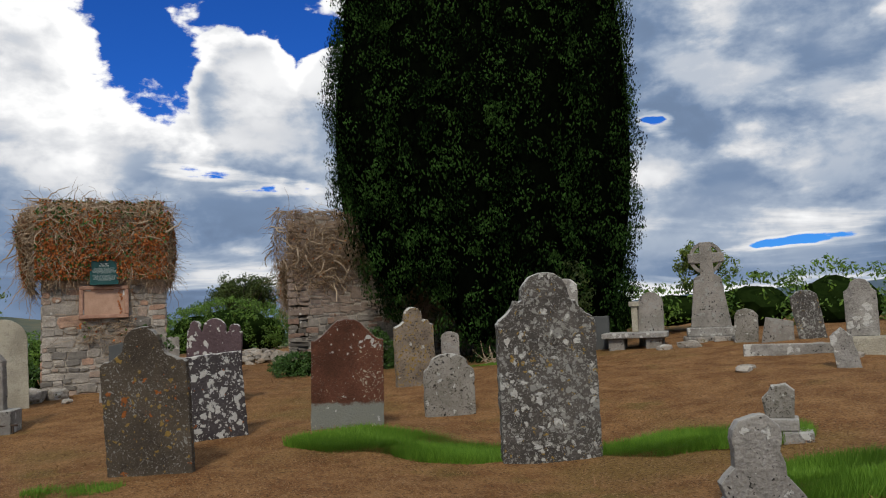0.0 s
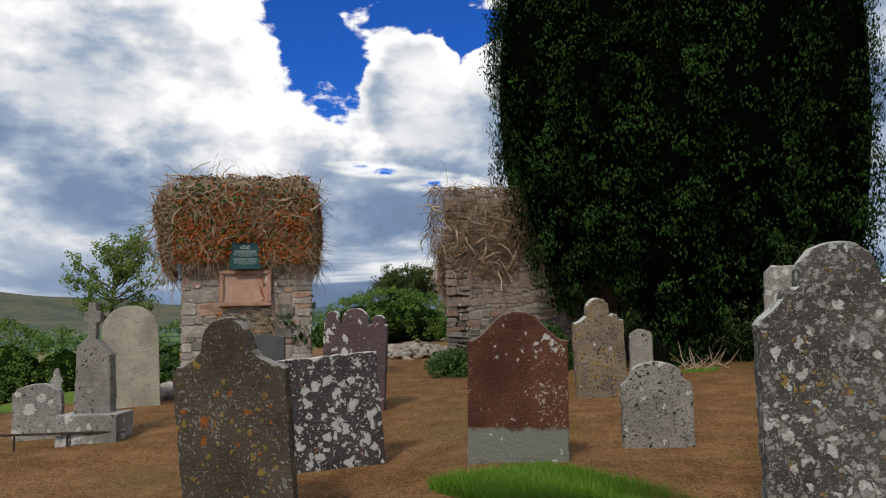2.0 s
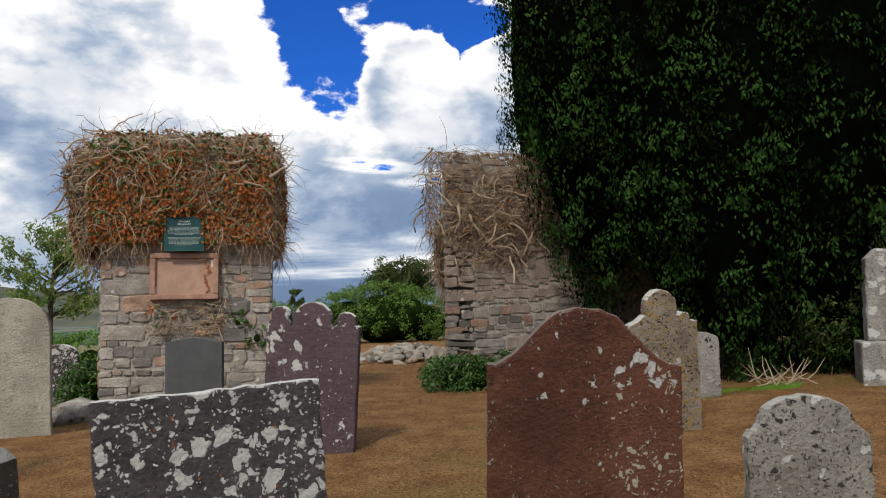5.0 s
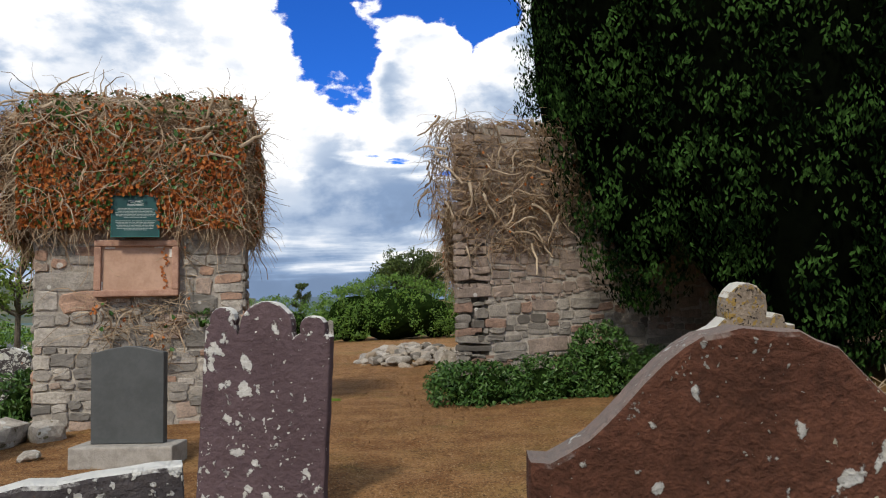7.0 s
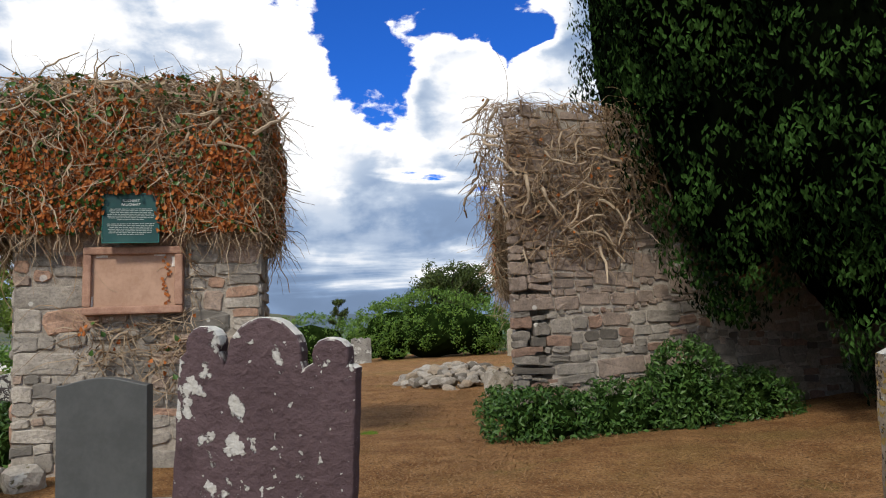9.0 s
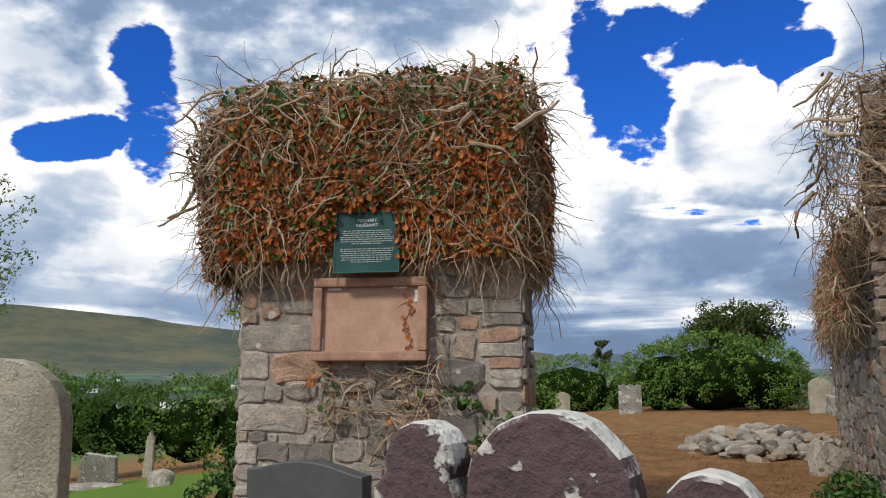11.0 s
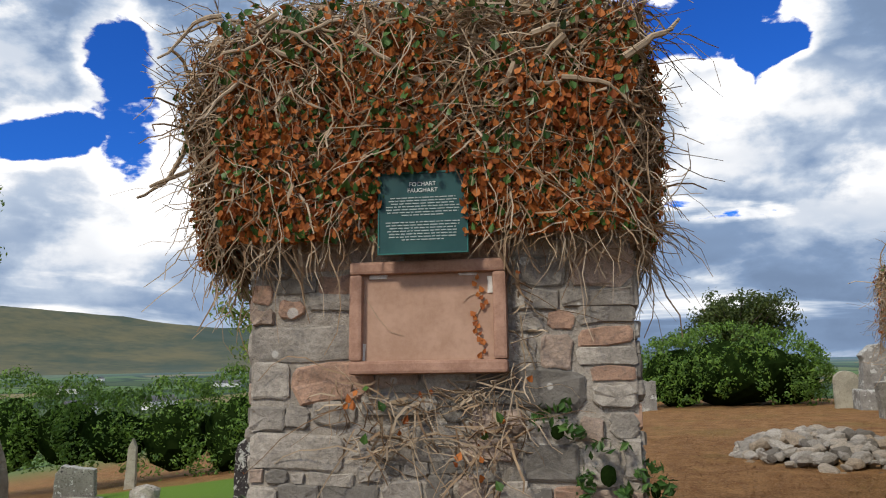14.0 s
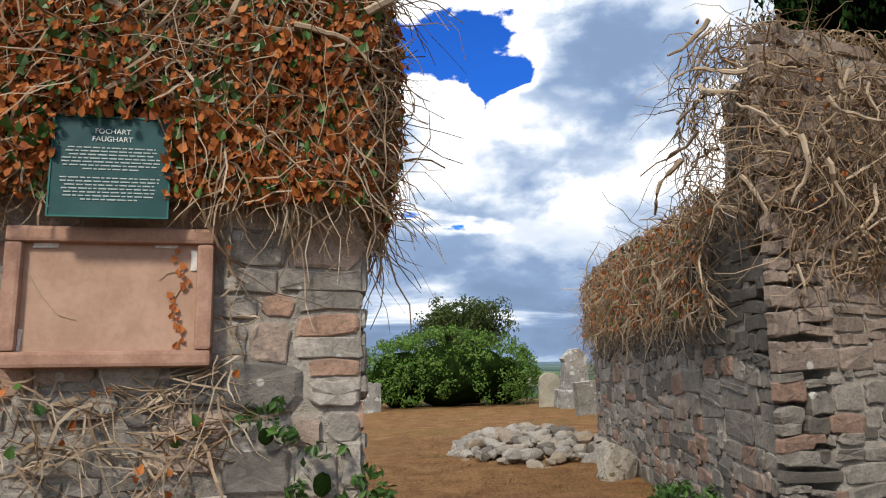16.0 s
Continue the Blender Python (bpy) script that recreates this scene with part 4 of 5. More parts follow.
headstone([(-0.14, -0.1), (0.14, -0.1), (0.10, 1.05), (0.0, 1.28), (-0.10, 1.05)], 0.2, M_PALE, ob_x, ob_y, height(ob_x, ob_y), 15, 0, 2, "slim pointed obelisk gravestone by the hedge", 47, "obelisk")
bl = holder("block_gravestone", pose(-8.6, 27.0, height(-8.6, 27.0), 0, 0, 20), "grey weathered gravestone block on a rough base", "gravestone", "gravestones")
part("block", slab([(-0.46, 0.12), (0.42, 0.12), (0.40, 0.72), (-0.30, 0.84), (-0.44, 0.66)], 0.3, 0.01, 0.02, 48), M_SMALL, bl)
part("base", rock_bm(0.75, 0.4, 0.14, 4), M_BOULDER, bl)
for x, y, s in ((-5.2, 24.0, 51), (-4.5, 27.3, 52)):
    ob = part("boulder", rock_bm(0.25, 0.2, 0.22, s), M_BOULDER, None, "", pose(x, y, height(x, y) + 0.08))
    tagged(ob, "loose stone on the green lawn", "stone", "loose stones")

headstone(round_top(0.55, 0.95, 0.2), 0.1, M_SLAB, -0.60, 17.7, height(-0.60, 17.7), -8, 0, 2, "dark headstone spotted with white lichen behind the pier", 53)
headstone([(-0.15, -0.1), (0.15, -0.1), (0.13, 0.30), (0.19, 0.42), (0.11, 0.55), (0.05, 0.80), (-0.05, 0.80), (-0.11, 0.55), (-0.19, 0.42), (-0.13, 0.30)], 0.12, M_GREYST, -4.3, 27.6, height(-4.3, 27.6), -5, 0, 0, "small white lichened cross on the green lawn", 54)

# ---- the heap of stones ----
heap = holder("stone_heap", pose(5.85, 21.6, -0.17), "heap of loose pale field stones from the ruin", "rubble", kind="structure")
bm = bmesh.new()
bmesh.ops.create_icosphere(bm, subdivisions=3, radius=1.0)
for v in bm.verts:
    v.co = Vector((v.co.x * 1.15, v.co.y * 1.5, v.co.z * 0.42 * (1 + 0.3 * noise.noise(v.co * 2))))
part("earth", bm, plain_mat("heap_earth", (0.14, 0.08, 0.035), (0.26, 0.16, 0.07), 8, 0.95, 0.9, 0.03), heap)
hr = random.Random(12)
variants = [rock_bm(1, 1, 1, k + 0.3, 2) for k in range(9)]
meshes = []
for bm in variants:
    me = bpy.data.meshes.new("field_stone")
    bm.to_mesh(me)
    bm.free()
    me.materials.append(M_HEAP)
    meshes.append(me)
for i in range(290):
    a, q = hr.uniform(0, 2 * math.pi), math.sqrt(hr.random())
    x, y = 1.22 * q * math.cos(a), 1.58 * q * math.sin(a)
    z = 0.47 * math.sqrt(max(0.0, 1 - q * q)) + 0.02
    s = hr.uniform(0.05, 0.125)
    ob = new("field_stone", meshes[i % 9])
    ob.parent = heap
    ob.matrix_basis = pose(x, y, z, hr.uniform(-30, 30), hr.uniform(-30, 30), hr.uniform(0, 360)) @ Matrix.Diagonal((s * hr.uniform(0.9, 1.4), s, s * hr.uniform(0.5, 0.75), 1))
# the big stone that lies in the hole at the wall's foot
tagged(part("boulder", rock_bm(0.24, 0.2, 0.26, 61), M_BOULDER, None, "", pose(6.0, 19.2, 0.12, 0, 15, 20)), "large rounded boulder at the foot of the ruined wall", "stone", "loose stones")


# ---- dead ivy on the ruins ----
def thicket(name, owner, faces, n_twig, n_leaf, n_green, label, seed, spike=0.2, thick=14, pale=0.35, leaf_low=0.0, clear=None, bare=0.8):
    """A mat of dead ivy. faces: (origin, along, up, out, width, height, bulge) patches in the space of its wall, on which twigs crawl, hang and stick out."""
    r = random.Random(seed)
    tw, tp, lf, gr, th = Soup(), Soup(), Soup(), Soup(), Soup()
    areas = [f[4] * f[5] for f in faces]

    def pick():
        o, a, u, n, wd, h, b = r.choices(faces, areas)[0]
        s, t = r.random(), r.random()
        p = Vector(o) + Vector(a) * (s * wd) + Vector(u) * (t * h)
        p += Vector(n) * (b * math.sin(math.pi * min(1, 0.25 + 0.6 * t)) + 0.07 * noise.noise(p * 3.0) + r.uniform(0, 0.05))
        return p, Vector(a), Vector(u), Vector(n), t

    for i in range(n_twig):
        p, a, u, n, t = pick()
        ln = r.uniform(0.10, 0.42) if r.random() < 0.85 else r.uniform(0.4, 0.7)
        d = (a * r.uniform(-1, 1) + Vector((0, 0, -1)) * r.uniform(-0.35, 1.0) + n * r.uniform(-0.05, spike)).normalized()
        pts, q = [p], p.copy()
        for k in range(5):
            d = (d + rand_dir(r) * 0.5 + Vector((0, 0, -0.10)) - n * 0.10).normalized()
            q = q + d * (ln / 5)
            pts.append(q.copy())
        rad = r.uniform(0.0026, 0.0062) * (1.9 if r.random() < 0.14 else 1)
        if clear and any(clear(k) for k in pts):
            continue
        (tp if r.random() < pale else tw).tube(pts, rad, rad * 0.45, 3)
    for i in range(thick):
        p, a, u, n, t = pick()
        d = (a * r.uniform(-1, 1) + Vector((0, 0, 1)) * r.uniform(-1, 0.3)).normalized()
        pts, q = [p + n * 0.06], p + n * 0.06
        for k in range(7):
            d = (d + rand_dir(r) * 0.45 - n * 0.06).normalized()
            q = q + d * r.uniform(0.04, 0.09)
            pts.append(q.copy())
        rad = r.uniform(0.009, 0.022)
        if clear and any(clear(k) for k in pts):
            continue
        th.tube(pts, rad, rad * 0.45, 6)
    for soup, cnt, lo, hi in ((lf, n_leaf, 0.026, 0.056), (gr, n_green, 0.032, 0.064)):
        while cnt > 0:
            p, a, u, n, t = pick()
            if r.random() < (t - bare) * 6 or r.random() > (0.25 + 1.1 * (noise.noise(p * 2.2 + Vector((seed, 0, 0))) * 0.9 + 0.35 + leaf_low * (0.6 - t))):
                if r.random() < 0.93:
                    continue
            if clear and clear(p):
                continue
            nn = (n + rand_dir(r) * 0.8).normalized()
            soup.leaf(p + n * r.uniform(0.0, 0.07), nn, Vector((0, 0, 1)) + rand_dir(r) * 0.6, r.uniform(lo, hi))
            cnt -= 1
    e = holder(name, pose(0, 0, 0), label, "")
    e.parent = owner
    for nm, soup, mat in (("twigs", tw, M_TWIG), ("bleached_twigs", tp, M_TWIGP), ("dead_leaves", lf, M_DEADLEAF), ("green_leaves", gr, M_IVY), ("thick_stems", th, M_TWIGP)):
        if soup.v:
            tagged(part(nm, soup.data(), mat, e), kind="stuff")
    return e


X, Y, Z = (1, 0, 0), (0, 1, 0), (0, 0, 1)
NX, NY = (-1, 0, 0), (0, -1, 0)
bm = bmesh.new()
box(bm, -1.13, 1.07, -0.03, 1.0, 2.22, 3.40, 0.30)
bmesh.ops.subdivide_edges(bm, edges=bm.edges, cuts=3, use_grid_fill=True)
for v in bm.verts:
    v.co += Vector((1, 1, 1)) * (0.13 * noise.noise(v.co * 2.4))
M_IVYBED = plain_mat("matted_dead_ivy", (0.035, 0.018, 0.009), (0.12, 0.065, 0.03), 22, 0.95, 1.0, 0.04)
part("ivy_bed", bm, M_IVYBED, pier, "matted dead ivy stems")


def sign_gap(p):
    """Inside the space that the sign and the tablet keep clear."""
    return (abs(p.x + 0.04) < 0.215 and 2.02 < p.z < 2.50 and p.y < 0.1) or (abs(p.x + 0.04) < 0.39 and 1.47 < p.z < 2.03)


pf = [((-1.15, -0.05, 2.16), X, Z, NY, 2.22, 1.25, 0.11), ((-1.1, 1.0, 2.05), NY, Z, NX, 1.05, 1.4, 0.20), ((1.05, -0.05, 2.12), Y, Z, X, 1.05, 1.3, 0.06)]
thicket("dead_ivy", pier, pf, 7400, 12500, 2600, "shaggy cap of dead brown ivy with few green leaves", 3, 0.12, 18, 0.34, 0.5, sign_gap, 0.80)
pf = [((-1.12, -0.05, 3.36), X, Y, Z, 2.14, 0.95, 0.22), ((-1.18, -0.08, 3.0), X, Z, NY, 2.25, 0.5, 0.10), ((-1.15, 0.9, 2.7), NY, Z, NX, 1.0, 0.75, 0.24), ((1.0, -0.05, 2.8), Y, Z, X, 1.0, 0.6, 0.04)]
thicket("bare_ivy_stems", pier, pf, 3300, 1100, 1000, "bare bleached ivy stems matted over the top", 14, 0.08, 84, 0.5)
# strands that hang under and beside the tablet
pf = [((-0.55, -0.05, 1.30), X, Z, NY, 1.05, 0.16, 0.02), ((0.37, -0.05, 1.40), X, Z, NY, 0.12, 0.65, 0.02), ((-0.5, -0.05, 1.05), X, Z, NY, 0.95, 0.3, 0.0), ((0.05, -0.05, 0.75), X, Z, NY, 0.3, 0.4, 0.0)]
thicket("ivy_strands", pier, pf, 230, 18, 6, "thin dry ivy strands clinging round the tablet", 4, 0.06, 0, 0.6, 0.0, sign_gap)
pf = [((-0.03, -0.04, 2.35), X, Z, NY, 2.0, 1.0, 0.08), ((0.1, 0.7, 2.3), NY, Z, NX, 0.75, 1.1, 0.12), ((-0.05, -0.05, 3.4), X, Y, Z, 3.0, 0.7, 0.14), ((0.1, -0.03, 1.9), X, Z, NY, 1.4, 0.7, 0.02)]
thicket("dead_ivy_tangle", gable, pf, 2600, 60, 0, "tangle of bare dead ivy stems over the gable corner", 6, 0.12, 60, 0.15)
pf = [((0, -0.05, 1.75), X, Z, NY, 6.7, 0.95, 0.08), ((0, -0.05, 2.55), X, Y, Z, 6.7, 0.85, 0.12), ((0, 0.85, 1.2), NY, Z, NX, 0.9, 1.6, 0.08)]
thicket("dead_ivy_mat", side_wall, pf, 5600, 2600, 420, "mat of dry ivy twigs and russet leaves on the wall", 8, 0.2, 24, 0.4)


# ---- leaves and trees ----
def clump(soup, c, out, size, n, r, lobes=False, leaf=0.07):
    """A tuft of leaves round c that grows outwards."""
    for i in range(n):
        d = rand_dir(r)
        d = (d + out * 0.6).normalized()
        p = c + d * (size * r.random() ** 0.5)
        soup.leaf(p, (d + rand_dir(r) * 0.5).normalized(), out + rand_dir(r) * 0.8, leaf * r.uniform(0.7, 1.3), lobes)


def bush_mesh(blobs, density, r, leaf, per=14, tuft=0.16):
    """Leaves over the outside of several blobs (centre, radii), with the inside left out."""
    s = Soup()
    for c, rad in blobs:
        c, rad = Vector(c), Vector(rad)
        n = int(density * (rad.x * rad.z + rad.y * rad.z + rad.x * rad.y))
        for i in range(n):
            d = rand_dir(r)
            if d.z < -0.55:
                continue
            k = 1 + 0.16 * noise.noise(d * 2.6 + c) + 0.10 * noise.noise(d * 6 + c)
            p = c + Vector((d.x * rad.x, d.y * rad.y, d.z * rad.z)) * k
            if any((c2 is not c) and sum(((p[a] - c2[a]) / r2[a]) ** 2 for a in range(3)) < 0.62 for c2, r2 in blobs):
                continue
            clump(s, p, (d + Vector((0, 0, 0.35))).normalized(), tuft, per, r, False, leaf)
    return s


def blob_core(blobs, shrink=0.86, sub=3):
    bm = bmesh.new()
    for c, rad in blobs:
        q = bmesh.ops.create_icosphere(bm, subdivisions=sub, radius=1.0)
        for v in q["verts"]:
            k = shrink * (1 + 0.16 * noise.noise(v.co * 2.6 + Vector(c)))
            v.co = Vector(c) + Vector((v.co.x * rad[0], v.co.y * rad[1], v.co.z * rad[2])) * k
    return bm


def shrub(name, x, y, blobs, mat, label, category, density=90, leaf=0.075, seed=1, per=13, tuft=0.17, group="", inner=0.70):
    e = holder(name, pose(x, y, height(x, y)), label, category, group)
    r = random.Random(seed)
    # a dark filler blob behind the leaves, coloured as shade between them
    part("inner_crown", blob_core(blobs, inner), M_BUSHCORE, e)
    tagged(part("foliage", bush_mesh(blobs, density, r, leaf, per, tuft).data(), mat, e), kind="stuff")
    return e


shrub("ivy_sprig", 2.25, 14.44, [((0, 0, 1.03), (0.11, 0.05, 0.12)), ((0.24, 0.0, 0.82), (0.13, 0.05, 0.17)), ((0.47, 0.06, 0.74), (0.08, 0.07, 0.13))], M_IVY, "green ivy sprigs climbing the pier's lower stones", "ivy", 420, 0.055, 15, 8, 0.05, "", 0.3)
pile = holder("branch_pile", pose(8.7, 12.3, height(8.7, 12.3)), "pile of bare bleached branches under the yew", "branches")
tr = random.Random(2)
for i in range(26):
    tw = Soup()
    p = Vector((tr.uniform(-0.5, 0.5), tr.uniform(-0.25, 0.25), tr.uniform(0.0, 0.05)))
    d = Vector((tr.uniform(-1, 1), tr.uniform(-0.4, 0.4), tr.uniform(0.1, 0.7))).normalized()
    tw.tube([p, p + d * 0.15 + rand_dir(tr) * 0.03, p + d * tr.uniform(0.25, 0.45)], 0.009, 0.003, 4)
    part("branch", tw.data(), M_TWIGP, pile)

# the yew
yr = random.Random(31)
yew = holder("yew_tree", pose(10.05, 15.3, 0.25) @ Matrix.Scale(1.06, 4), "huge dark green yew tree with dense upright foliage", "tree")
s = Soup()
for k in range(7):
    a = k * 0.9
    p0 = Vector((0.35 * math.cos(a), 0.3 * math.sin(a), -0.2))
    s.tube([p0, p0 * 1.3 + Vector((0, 0, 1.2)), p0 * 2.2 + Vector((0, 0, 3.0)), p0 * 3.5 + Vector((0, 0, 6.5))], 0.28, 0.08, 8)
part("trunk", s.data(), M_BARK, yew)
columns = [((0, 0, 5.6), (2.5, 2.4, 5.6))]
for k in range(15):
    a = 2 * math.pi * k / 15 + yr.uniform(-0.12, 0.12)
    rad = 2.35 + yr.uniform(-0.15, 0.2)
    top = yr.uniform(9.2, 11.2)
    low = yr.uniform(0.7, 1.3) if math.cos(a) < -0.7 else yr.uniform(-0.4, 0.1)
    if math.cos(a + radians(28)) < -0.75:
        top = yr.uniform(8.4, 9.2)
    columns.append(((rad * math.cos(a), rad * math.sin(a), (top + low) / 2), (1.12, 1.12, (top - low) / 2)))
columns.append(((-2.75, -0.95, 5.0), (1.02, 0.95, 2.3)))
# near-black shells fill the columns and stand in for the crown's inner shade
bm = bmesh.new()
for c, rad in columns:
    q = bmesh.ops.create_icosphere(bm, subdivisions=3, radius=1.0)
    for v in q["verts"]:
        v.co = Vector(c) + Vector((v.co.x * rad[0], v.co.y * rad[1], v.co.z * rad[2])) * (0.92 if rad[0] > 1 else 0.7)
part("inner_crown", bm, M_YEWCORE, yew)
s = Soup()
for c, rad in columns[1:]:
    c, rad = Vector(c), Vector(rad)
    n = int(230 * rad.x * rad.z)
    for i in range(n):
        d = rand_dir(yr)
        if d.x * c.x + d.y * c.y < -0.5:
            continue
        z = c.z + d.z * rad.z
        wide = (1 - abs(d.z) ** 3.2) ** 0.5
        fl = Vector((d.x, d.y, 0))
        if fl.length < 1e-3:
            continue
        fl.normalize()
        k = 1 + 0.18 * noise.noise(Vector((d.x * 2, d.y * 2, z * 0.9)) + c) + 0.20 * noise.noise(Vector((d.x * 5, d.y * 5, z * 2.4)) + c)
        p = Vector((c.x + fl.x * rad.x * wide * k, c.y + fl.y * rad.y * wide * k, z))
        up = Vector((fl.x * 0.5, fl.y * 0.5, 1.0)).normalized()
        for j in range(18):
            q = p + rand_dir(yr) * 0.13
            s.leaf(q, (fl + rand_dir(yr) * 0.7).normalized(), up + rand_dir(yr) * 0.5, yr.uniform(0.045, 0.085), False)
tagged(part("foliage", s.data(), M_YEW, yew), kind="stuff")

# bushes behind the ruin and along the hedges
shrub("bush", 6.5, 34.0, [((1.0, 0, 0.95), (2.4, 1.8, 1.35)), ((2.6, 0.4, 0.75), (1.2, 1.3, 1.1)), ((-0.6, 0.2, 0.8), (1.3, 1.3, 1.2))], M_BUSH, "large rounded green bush behind the stone heap", "bush", 70, 0.10, 3, 14, 0.2)
shrub("bush", 3.0, 39.5, [((0, 0, 0.8), (2.2, 1.4, 1.35)), ((2.4, 0.3, 0.75), (1.4, 1.2, 1.2)), ((-2.6, 0.5, 0.7), (1.8, 1.2, 1.1))], M_BUSH, "green hedge bush behind the pier", "bush", 60, 0.10, 4, 12, 0.2)
shrub("hedge", -9.0, 32.5, [((k * 2.0, 0.3 * math.sin(k * 2.2) - k * 0.25, 1.2), (1.7, 1.3, 1.6 + 0.3 * math.sin(k * 1.7))) for k in range(-6, 6)], M_BUSH, "thick green boundary hedge at the edge of the graveyard", "hedge", 60, 0.12, 5, 12, 0.26, "", 0.6)
shrub("hedge", 15.8, 12.5, [((k * 1.1, -k * 1.5, 0.45), (1.3, 1.3, 0.72 + 0.2 * math.sin(k * 2.1))) for k in range(-4, 6)], M_BUSH, "green hedge behind the graves on the rise", "hedge", 36, 0.11, 6, 11, 0.22)
shrub("bush", -3.2, 15.2, [((0, 0, 0.4), (0.9, 0.8, 0.8)), ((-1.0, 0.7, 0.5), (1.0, 0.9, 0.9)), ((-2.2, 1.2, 0.5), (1.1, 1.0, 0.8))], M_BUSH, "low green bush beside the pale headstone", "bush", 90, 0.09, 7, 12, 0.16)
shrub("weeds", 0.35, 15.1, [((0, 0, 0.15), (0.3, 0.4, 0.4))], M_IVY, "dark green weeds at the foot of the pier", "weeds", 420, 0.07, 8, 10, 0.1)
shrub("ivy_patch", 5.9, 14.72, [((-0.55, 0, 0.12), (0.55, 0.28, 0.30)), ((0.3, 0.1, 0.12), (0.6, 0.25, 0.33)), ((1.05, 0.15, 0.25), (0.42, 0.25, 0.55)), ((1.9, 0.35, 0.15), (0.5, 0.3, 0.32))], M_IVY, "glossy green ivy growing along the gable's foot", "ivy", 800, 0.06, 9, 11, 0.10, "", 0.7)
shrub("weeds", 5.35, 16.4, [((0, 0, 0.1), (0.25, 0.4, 0.22)), ((0.2, 0.6, 0.08), (0.2, 0.3, 0.15))], M_IVY, "low green weeds by the ruined wall", "weeds", 350, 0.06, 10, 10, 0.09)
shrub("shrub", 10.3, 12.4, [((0, 0, 1.2), (0.5, 0.4, 0.6)), ((-0.4, 0.3, 0.6), (0.5, 0.4, 0.6))], M_DARKTREE, "grey-green sapling growing out of the yew's shade", "shrub", 330, 0.075, 11, 12, 0.17, "", 0.45)


def tree(x, y, h, crown, mat, label, seed, leaf=0.09, density=26, trunk=0.14, per=16):
    """A tapered trunk, forked limbs and tufts of leaves with gaps between."""
    r = random.Random(seed)
    e = holder("tree", pose(x, y, height(x, y)), label, "tree", "trees")
    s, f = Soup(), Soup()
    base = [Vector((0, 0, -0.2)), Vector((r.uniform(-0.1, 0.1), r.uniform(-0.1, 0.1), h * 0.25)), Vector((r.uniform(-0.2, 0.2), r.uniform(-0.2, 0.2), h * 0.55)), Vector((r.uniform(-0.3, 0.3), 0, h * 0.9))]
    s.tube(base, trunk, trunk * 0.25, 8)
    for k in range(density):
        t = r.uniform(0.22, 0.95)
        p = base[1].lerp(base[3], t)
        a = r.uniform(0, 2 * math.pi)
        ln = crown * (0.45 + 0.6 * math.sin(math.pi * min(1, t * 0.9 + 0.08))) * r.uniform(0.6, 1.1)
        d = Vector((math.cos(a), math.sin(a), r.uniform(0.2, 0.9))).normalized()
        pts, q = [p], p.copy()
        for j in range(5):
            d = (d + rand_dir(r) * 0.25 + Vector((0, 0, 0.05))).normalized()
            q = q + d * (ln / 5)
            pts.append(q.copy())
        s.tube(pts, trunk * 0.32, trunk * 0.05, 5)
        for j in range(2, 6):
            for m2 in range(3):
                clump(f, pts[j] + rand_dir(r) * (0.2 * crown * 0.6), (d + Vector((0, 0, 0.5))).normalized(), 0.22 * crown * 0.7, per, r, False, leaf)
    part("trunk", s.data(), M_BARK, e)
    tagged(part("crown", f.data(), mat, e), kind="stuff")
    return e


tree(-14.2, 27.6, 10.0, 2.4, M_TREE, "airy light green ash tree at the graveyard's edge", 1, 0.13, 46, 0.15, 13)
tree(-1.7, 22.0, 3.9, 1.2, M_TREE, "young light green tree behind the pale headstone", 3, 0.09, 30, 0.08, 16)
tree(9.5, 40.5, 3.3, 2.1, M_DARKTREE, "spreading tree above the round bush", 4, 0.14, 50, 0.14, 24)
tree(4.3, 44.0, 3.6, 0.6, M_DARKTREE, "small conifer behind the hedge", 5, 0.10, 16, 0.07, 12)
tree(15.0, 13.0, 1.9, 0.8, M_TREE, "light green young tree behind the celtic cross", 6, 0.08, 24, 0.06, 14)
tree(14.2, 17.8, 2.5, 1.1, M_TREE, "light green young tree near the yew", 7, 0.09, 26, 0.07, 14)


# ---- grass ----
def patch(cx, cy, rx, ry, turn, n, r, soup, lo=0.05, hi=0.12):
    t = radians(turn)
    for i in range(n):
        a, q = r.uniform(0, 2 * math.pi), math.sqrt(r.random())
        u, v = rx * q * math.cos(a), ry * q * math.sin(a)
        x, y = cx + u * math.cos(t) - v * math.sin(t), cy + u * math.sin(t) + v * math.cos(t)
        if noise.noise(Vector((x * 1.3, y * 1.3, 2))) + 1.0 - q < 0.12:
            continue
        d = Vector((r.uniform(-0.5, 0.5), r.uniform(-0.5, 0.5), 1)) * r.uniform(lo, hi)
        sd = Vector((math.cos(a), math.sin(a), 0))
        soup.blade(Vector((x, y, height(x, y) - 0.005)), d, sd, 0.0035)


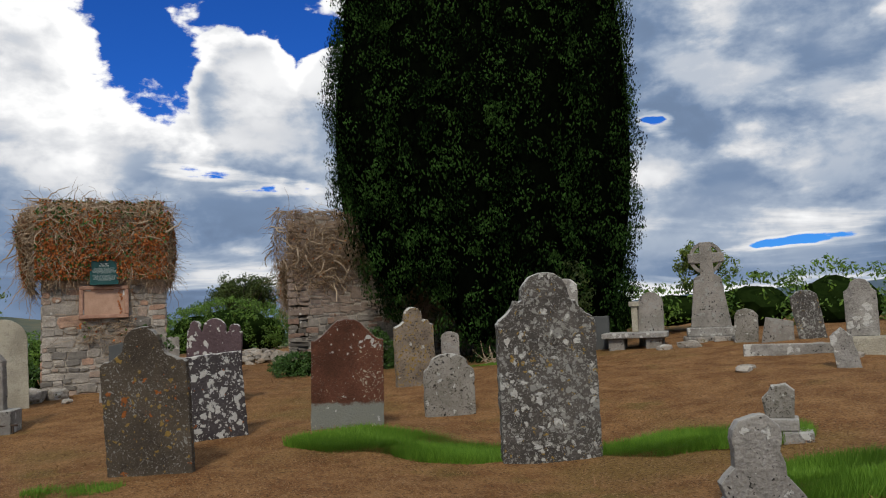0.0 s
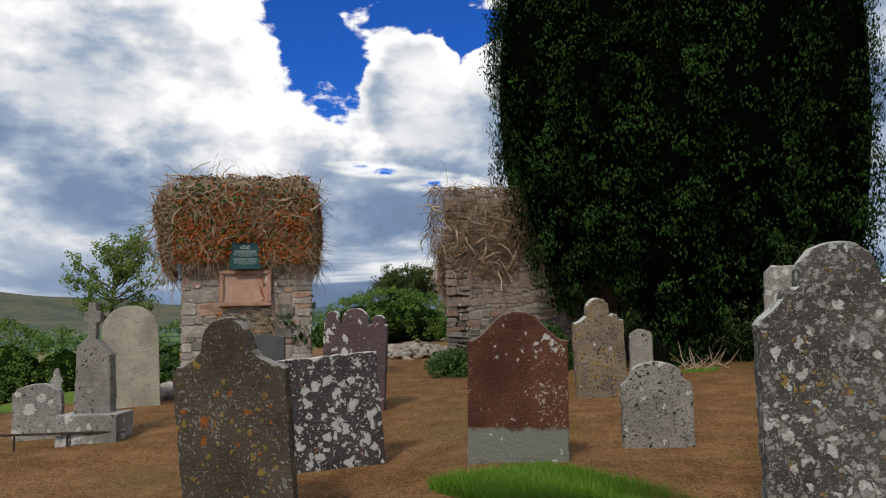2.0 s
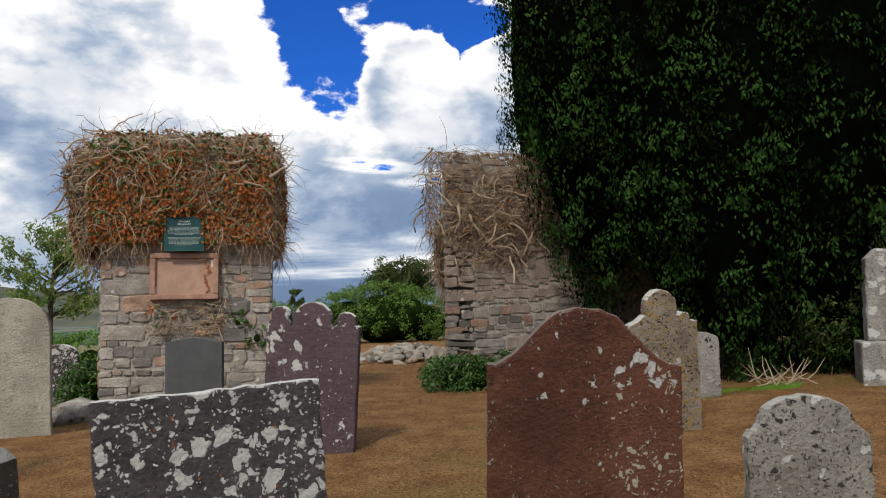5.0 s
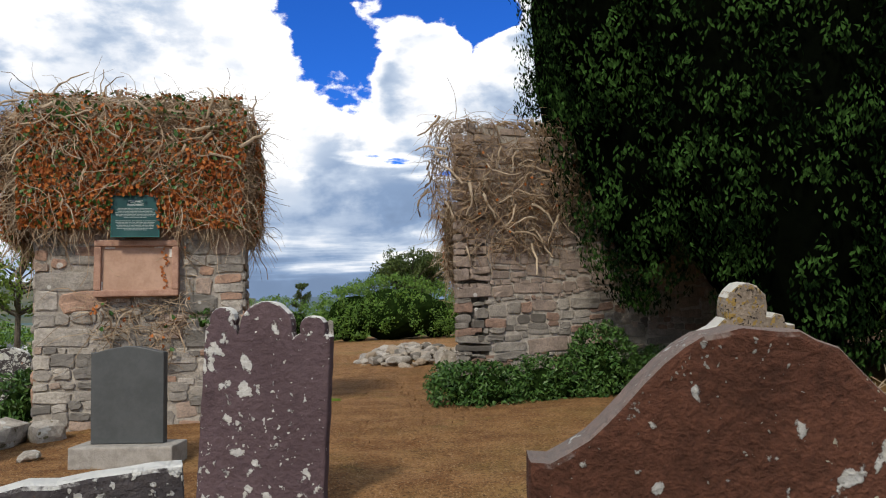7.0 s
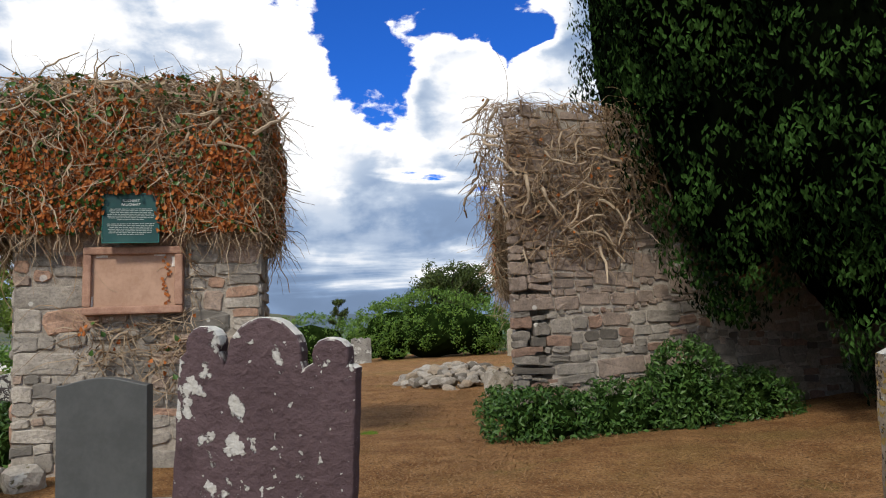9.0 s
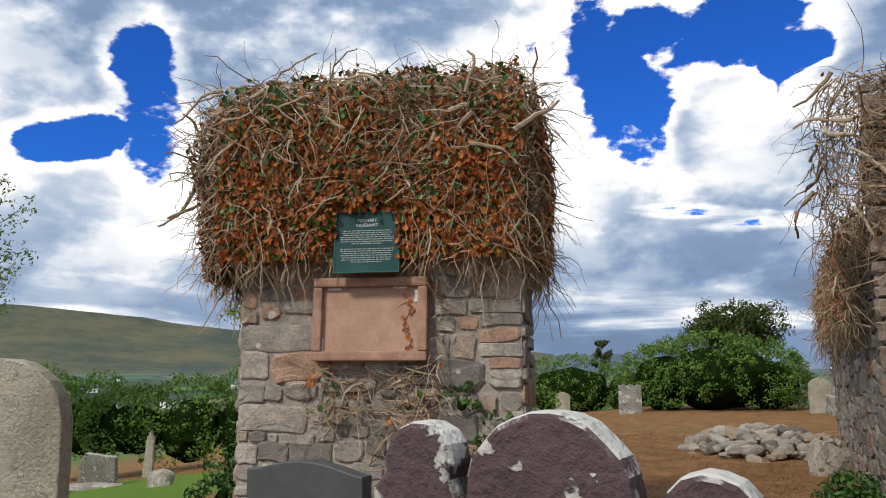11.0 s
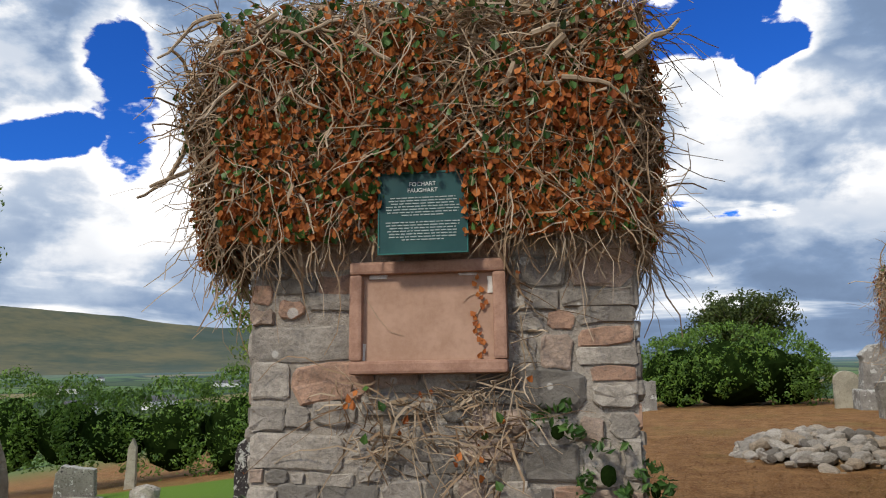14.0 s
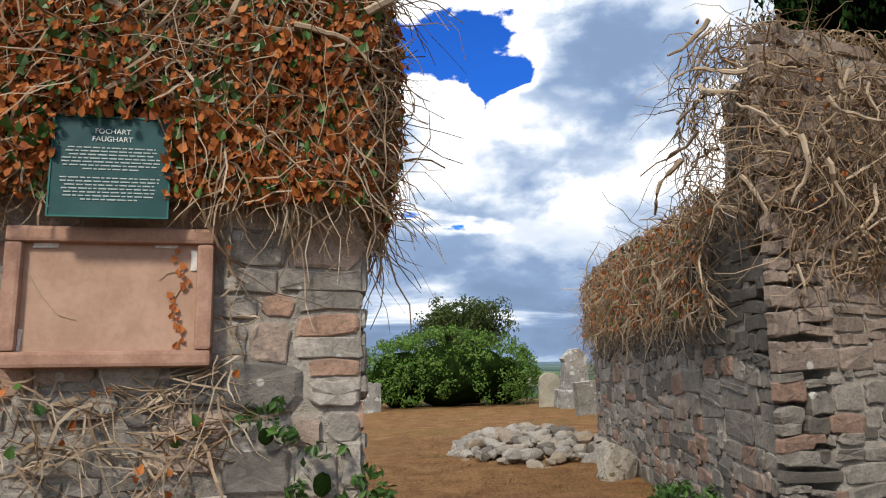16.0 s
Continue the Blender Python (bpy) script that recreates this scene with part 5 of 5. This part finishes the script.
gr_ = random.Random(5)
s = Soup()
patch(4.05, 6.2, 1.35, 0.45, -38, 26000, gr_, s)
patch(6.4, 4.6, 1.2, 0.4, -36, 18000, gr_, s)
patch(5.9, 2.95, 1.5, 0.55, -30, 24000, gr_, s)
patch(3.2, 3.2, 0.9, 0.3, -30, 3000, gr_, s)
patch(1.0, 6.2, 0.5, 0.2, -20, 1200, gr_, s, 0.03, 0.07)
patch(8.0, 12.2, 0.8, 0.3, 0, 4000, gr_, s, 0.03, 0.06)
patch(3.6, 15.6, 0.2, 0.12, 0, 700, gr_, s, 0.02, 0.06)
tagged(part("grass", s.data(), M_GRASS), "lush green grass tufts on the graves", "grass", kind="stuff")
s = Soup()
for i in range(130000):
    y = 2.0 + 22.0 * gr_.random() ** 1.6
    x = gr_.uniform(-1.5, 11.0) if y < 13 else gr_.uniform(2.6, 6.0)
    if gr_.random() > 0.55 + 0.9 * noise.noise(Vector((x * 1.7, y * 1.7, 7))):
        continue
    a = gr_.uniform(0, 2 * math.pi)
    d = Vector((math.cos(a), math.sin(a), gr_.uniform(0.05, 0.5))) * gr_.uniform(0.03, 0.09)
    s.blade(Vector((x, y, height(x, y) + 0.004)), d, Vector((-math.sin(a), math.cos(a), 0)), 0.0036)
tagged(part("dead_grass", s.data(), M_STRAW), "dry brown cut grass lying on the ground", "grass", kind="stuff")

# ---- far farmhouses ----
M_WHITEWASH = plain_mat("whitewash", (0.7, 0.7, 0.68), (0.8, 0.8, 0.78), 1)
M_ROOF = plain_mat("slate_roof", (0.08, 0.08, 0.09), (0.13, 0.13, 0.14), 1)
fr = random.Random(9)
for k in range(16):
    a, d = radians(fr.uniform(-52, -12)), fr.uniform(420, 1500)
    x, y = math.sin(a) * d, math.cos(a) * d
    e = holder("farmhouse", pose(x, y, height(x, y), 0, 0, fr.uniform(0, 180)), "small white farmhouse among far fields", "house", "far houses")
    bm = bmesh.new()
    box(bm, -9, 9, -4, 4, -1, 4.5)
    part("wall", bm, M_WHITEWASH, e)
    bm = bmesh.new()
    vs = [bm.verts.new(p) for p in ((-9.3, -4.4, 4.45), (9.3, -4.4, 4.45), (9.3, 4.4, 4.45), (-9.3, 4.4, 4.45), (-9.3, 0, 7.4), (9.3, 0, 7.4))]
    for q in ((0, 1, 5, 4), (2, 3, 4, 5), (1, 2, 5), (3, 0, 4), (3, 2, 1, 0)):
        bm.faces.new([vs[i] for i in q])
    part("roof", bm, M_ROOF, e)
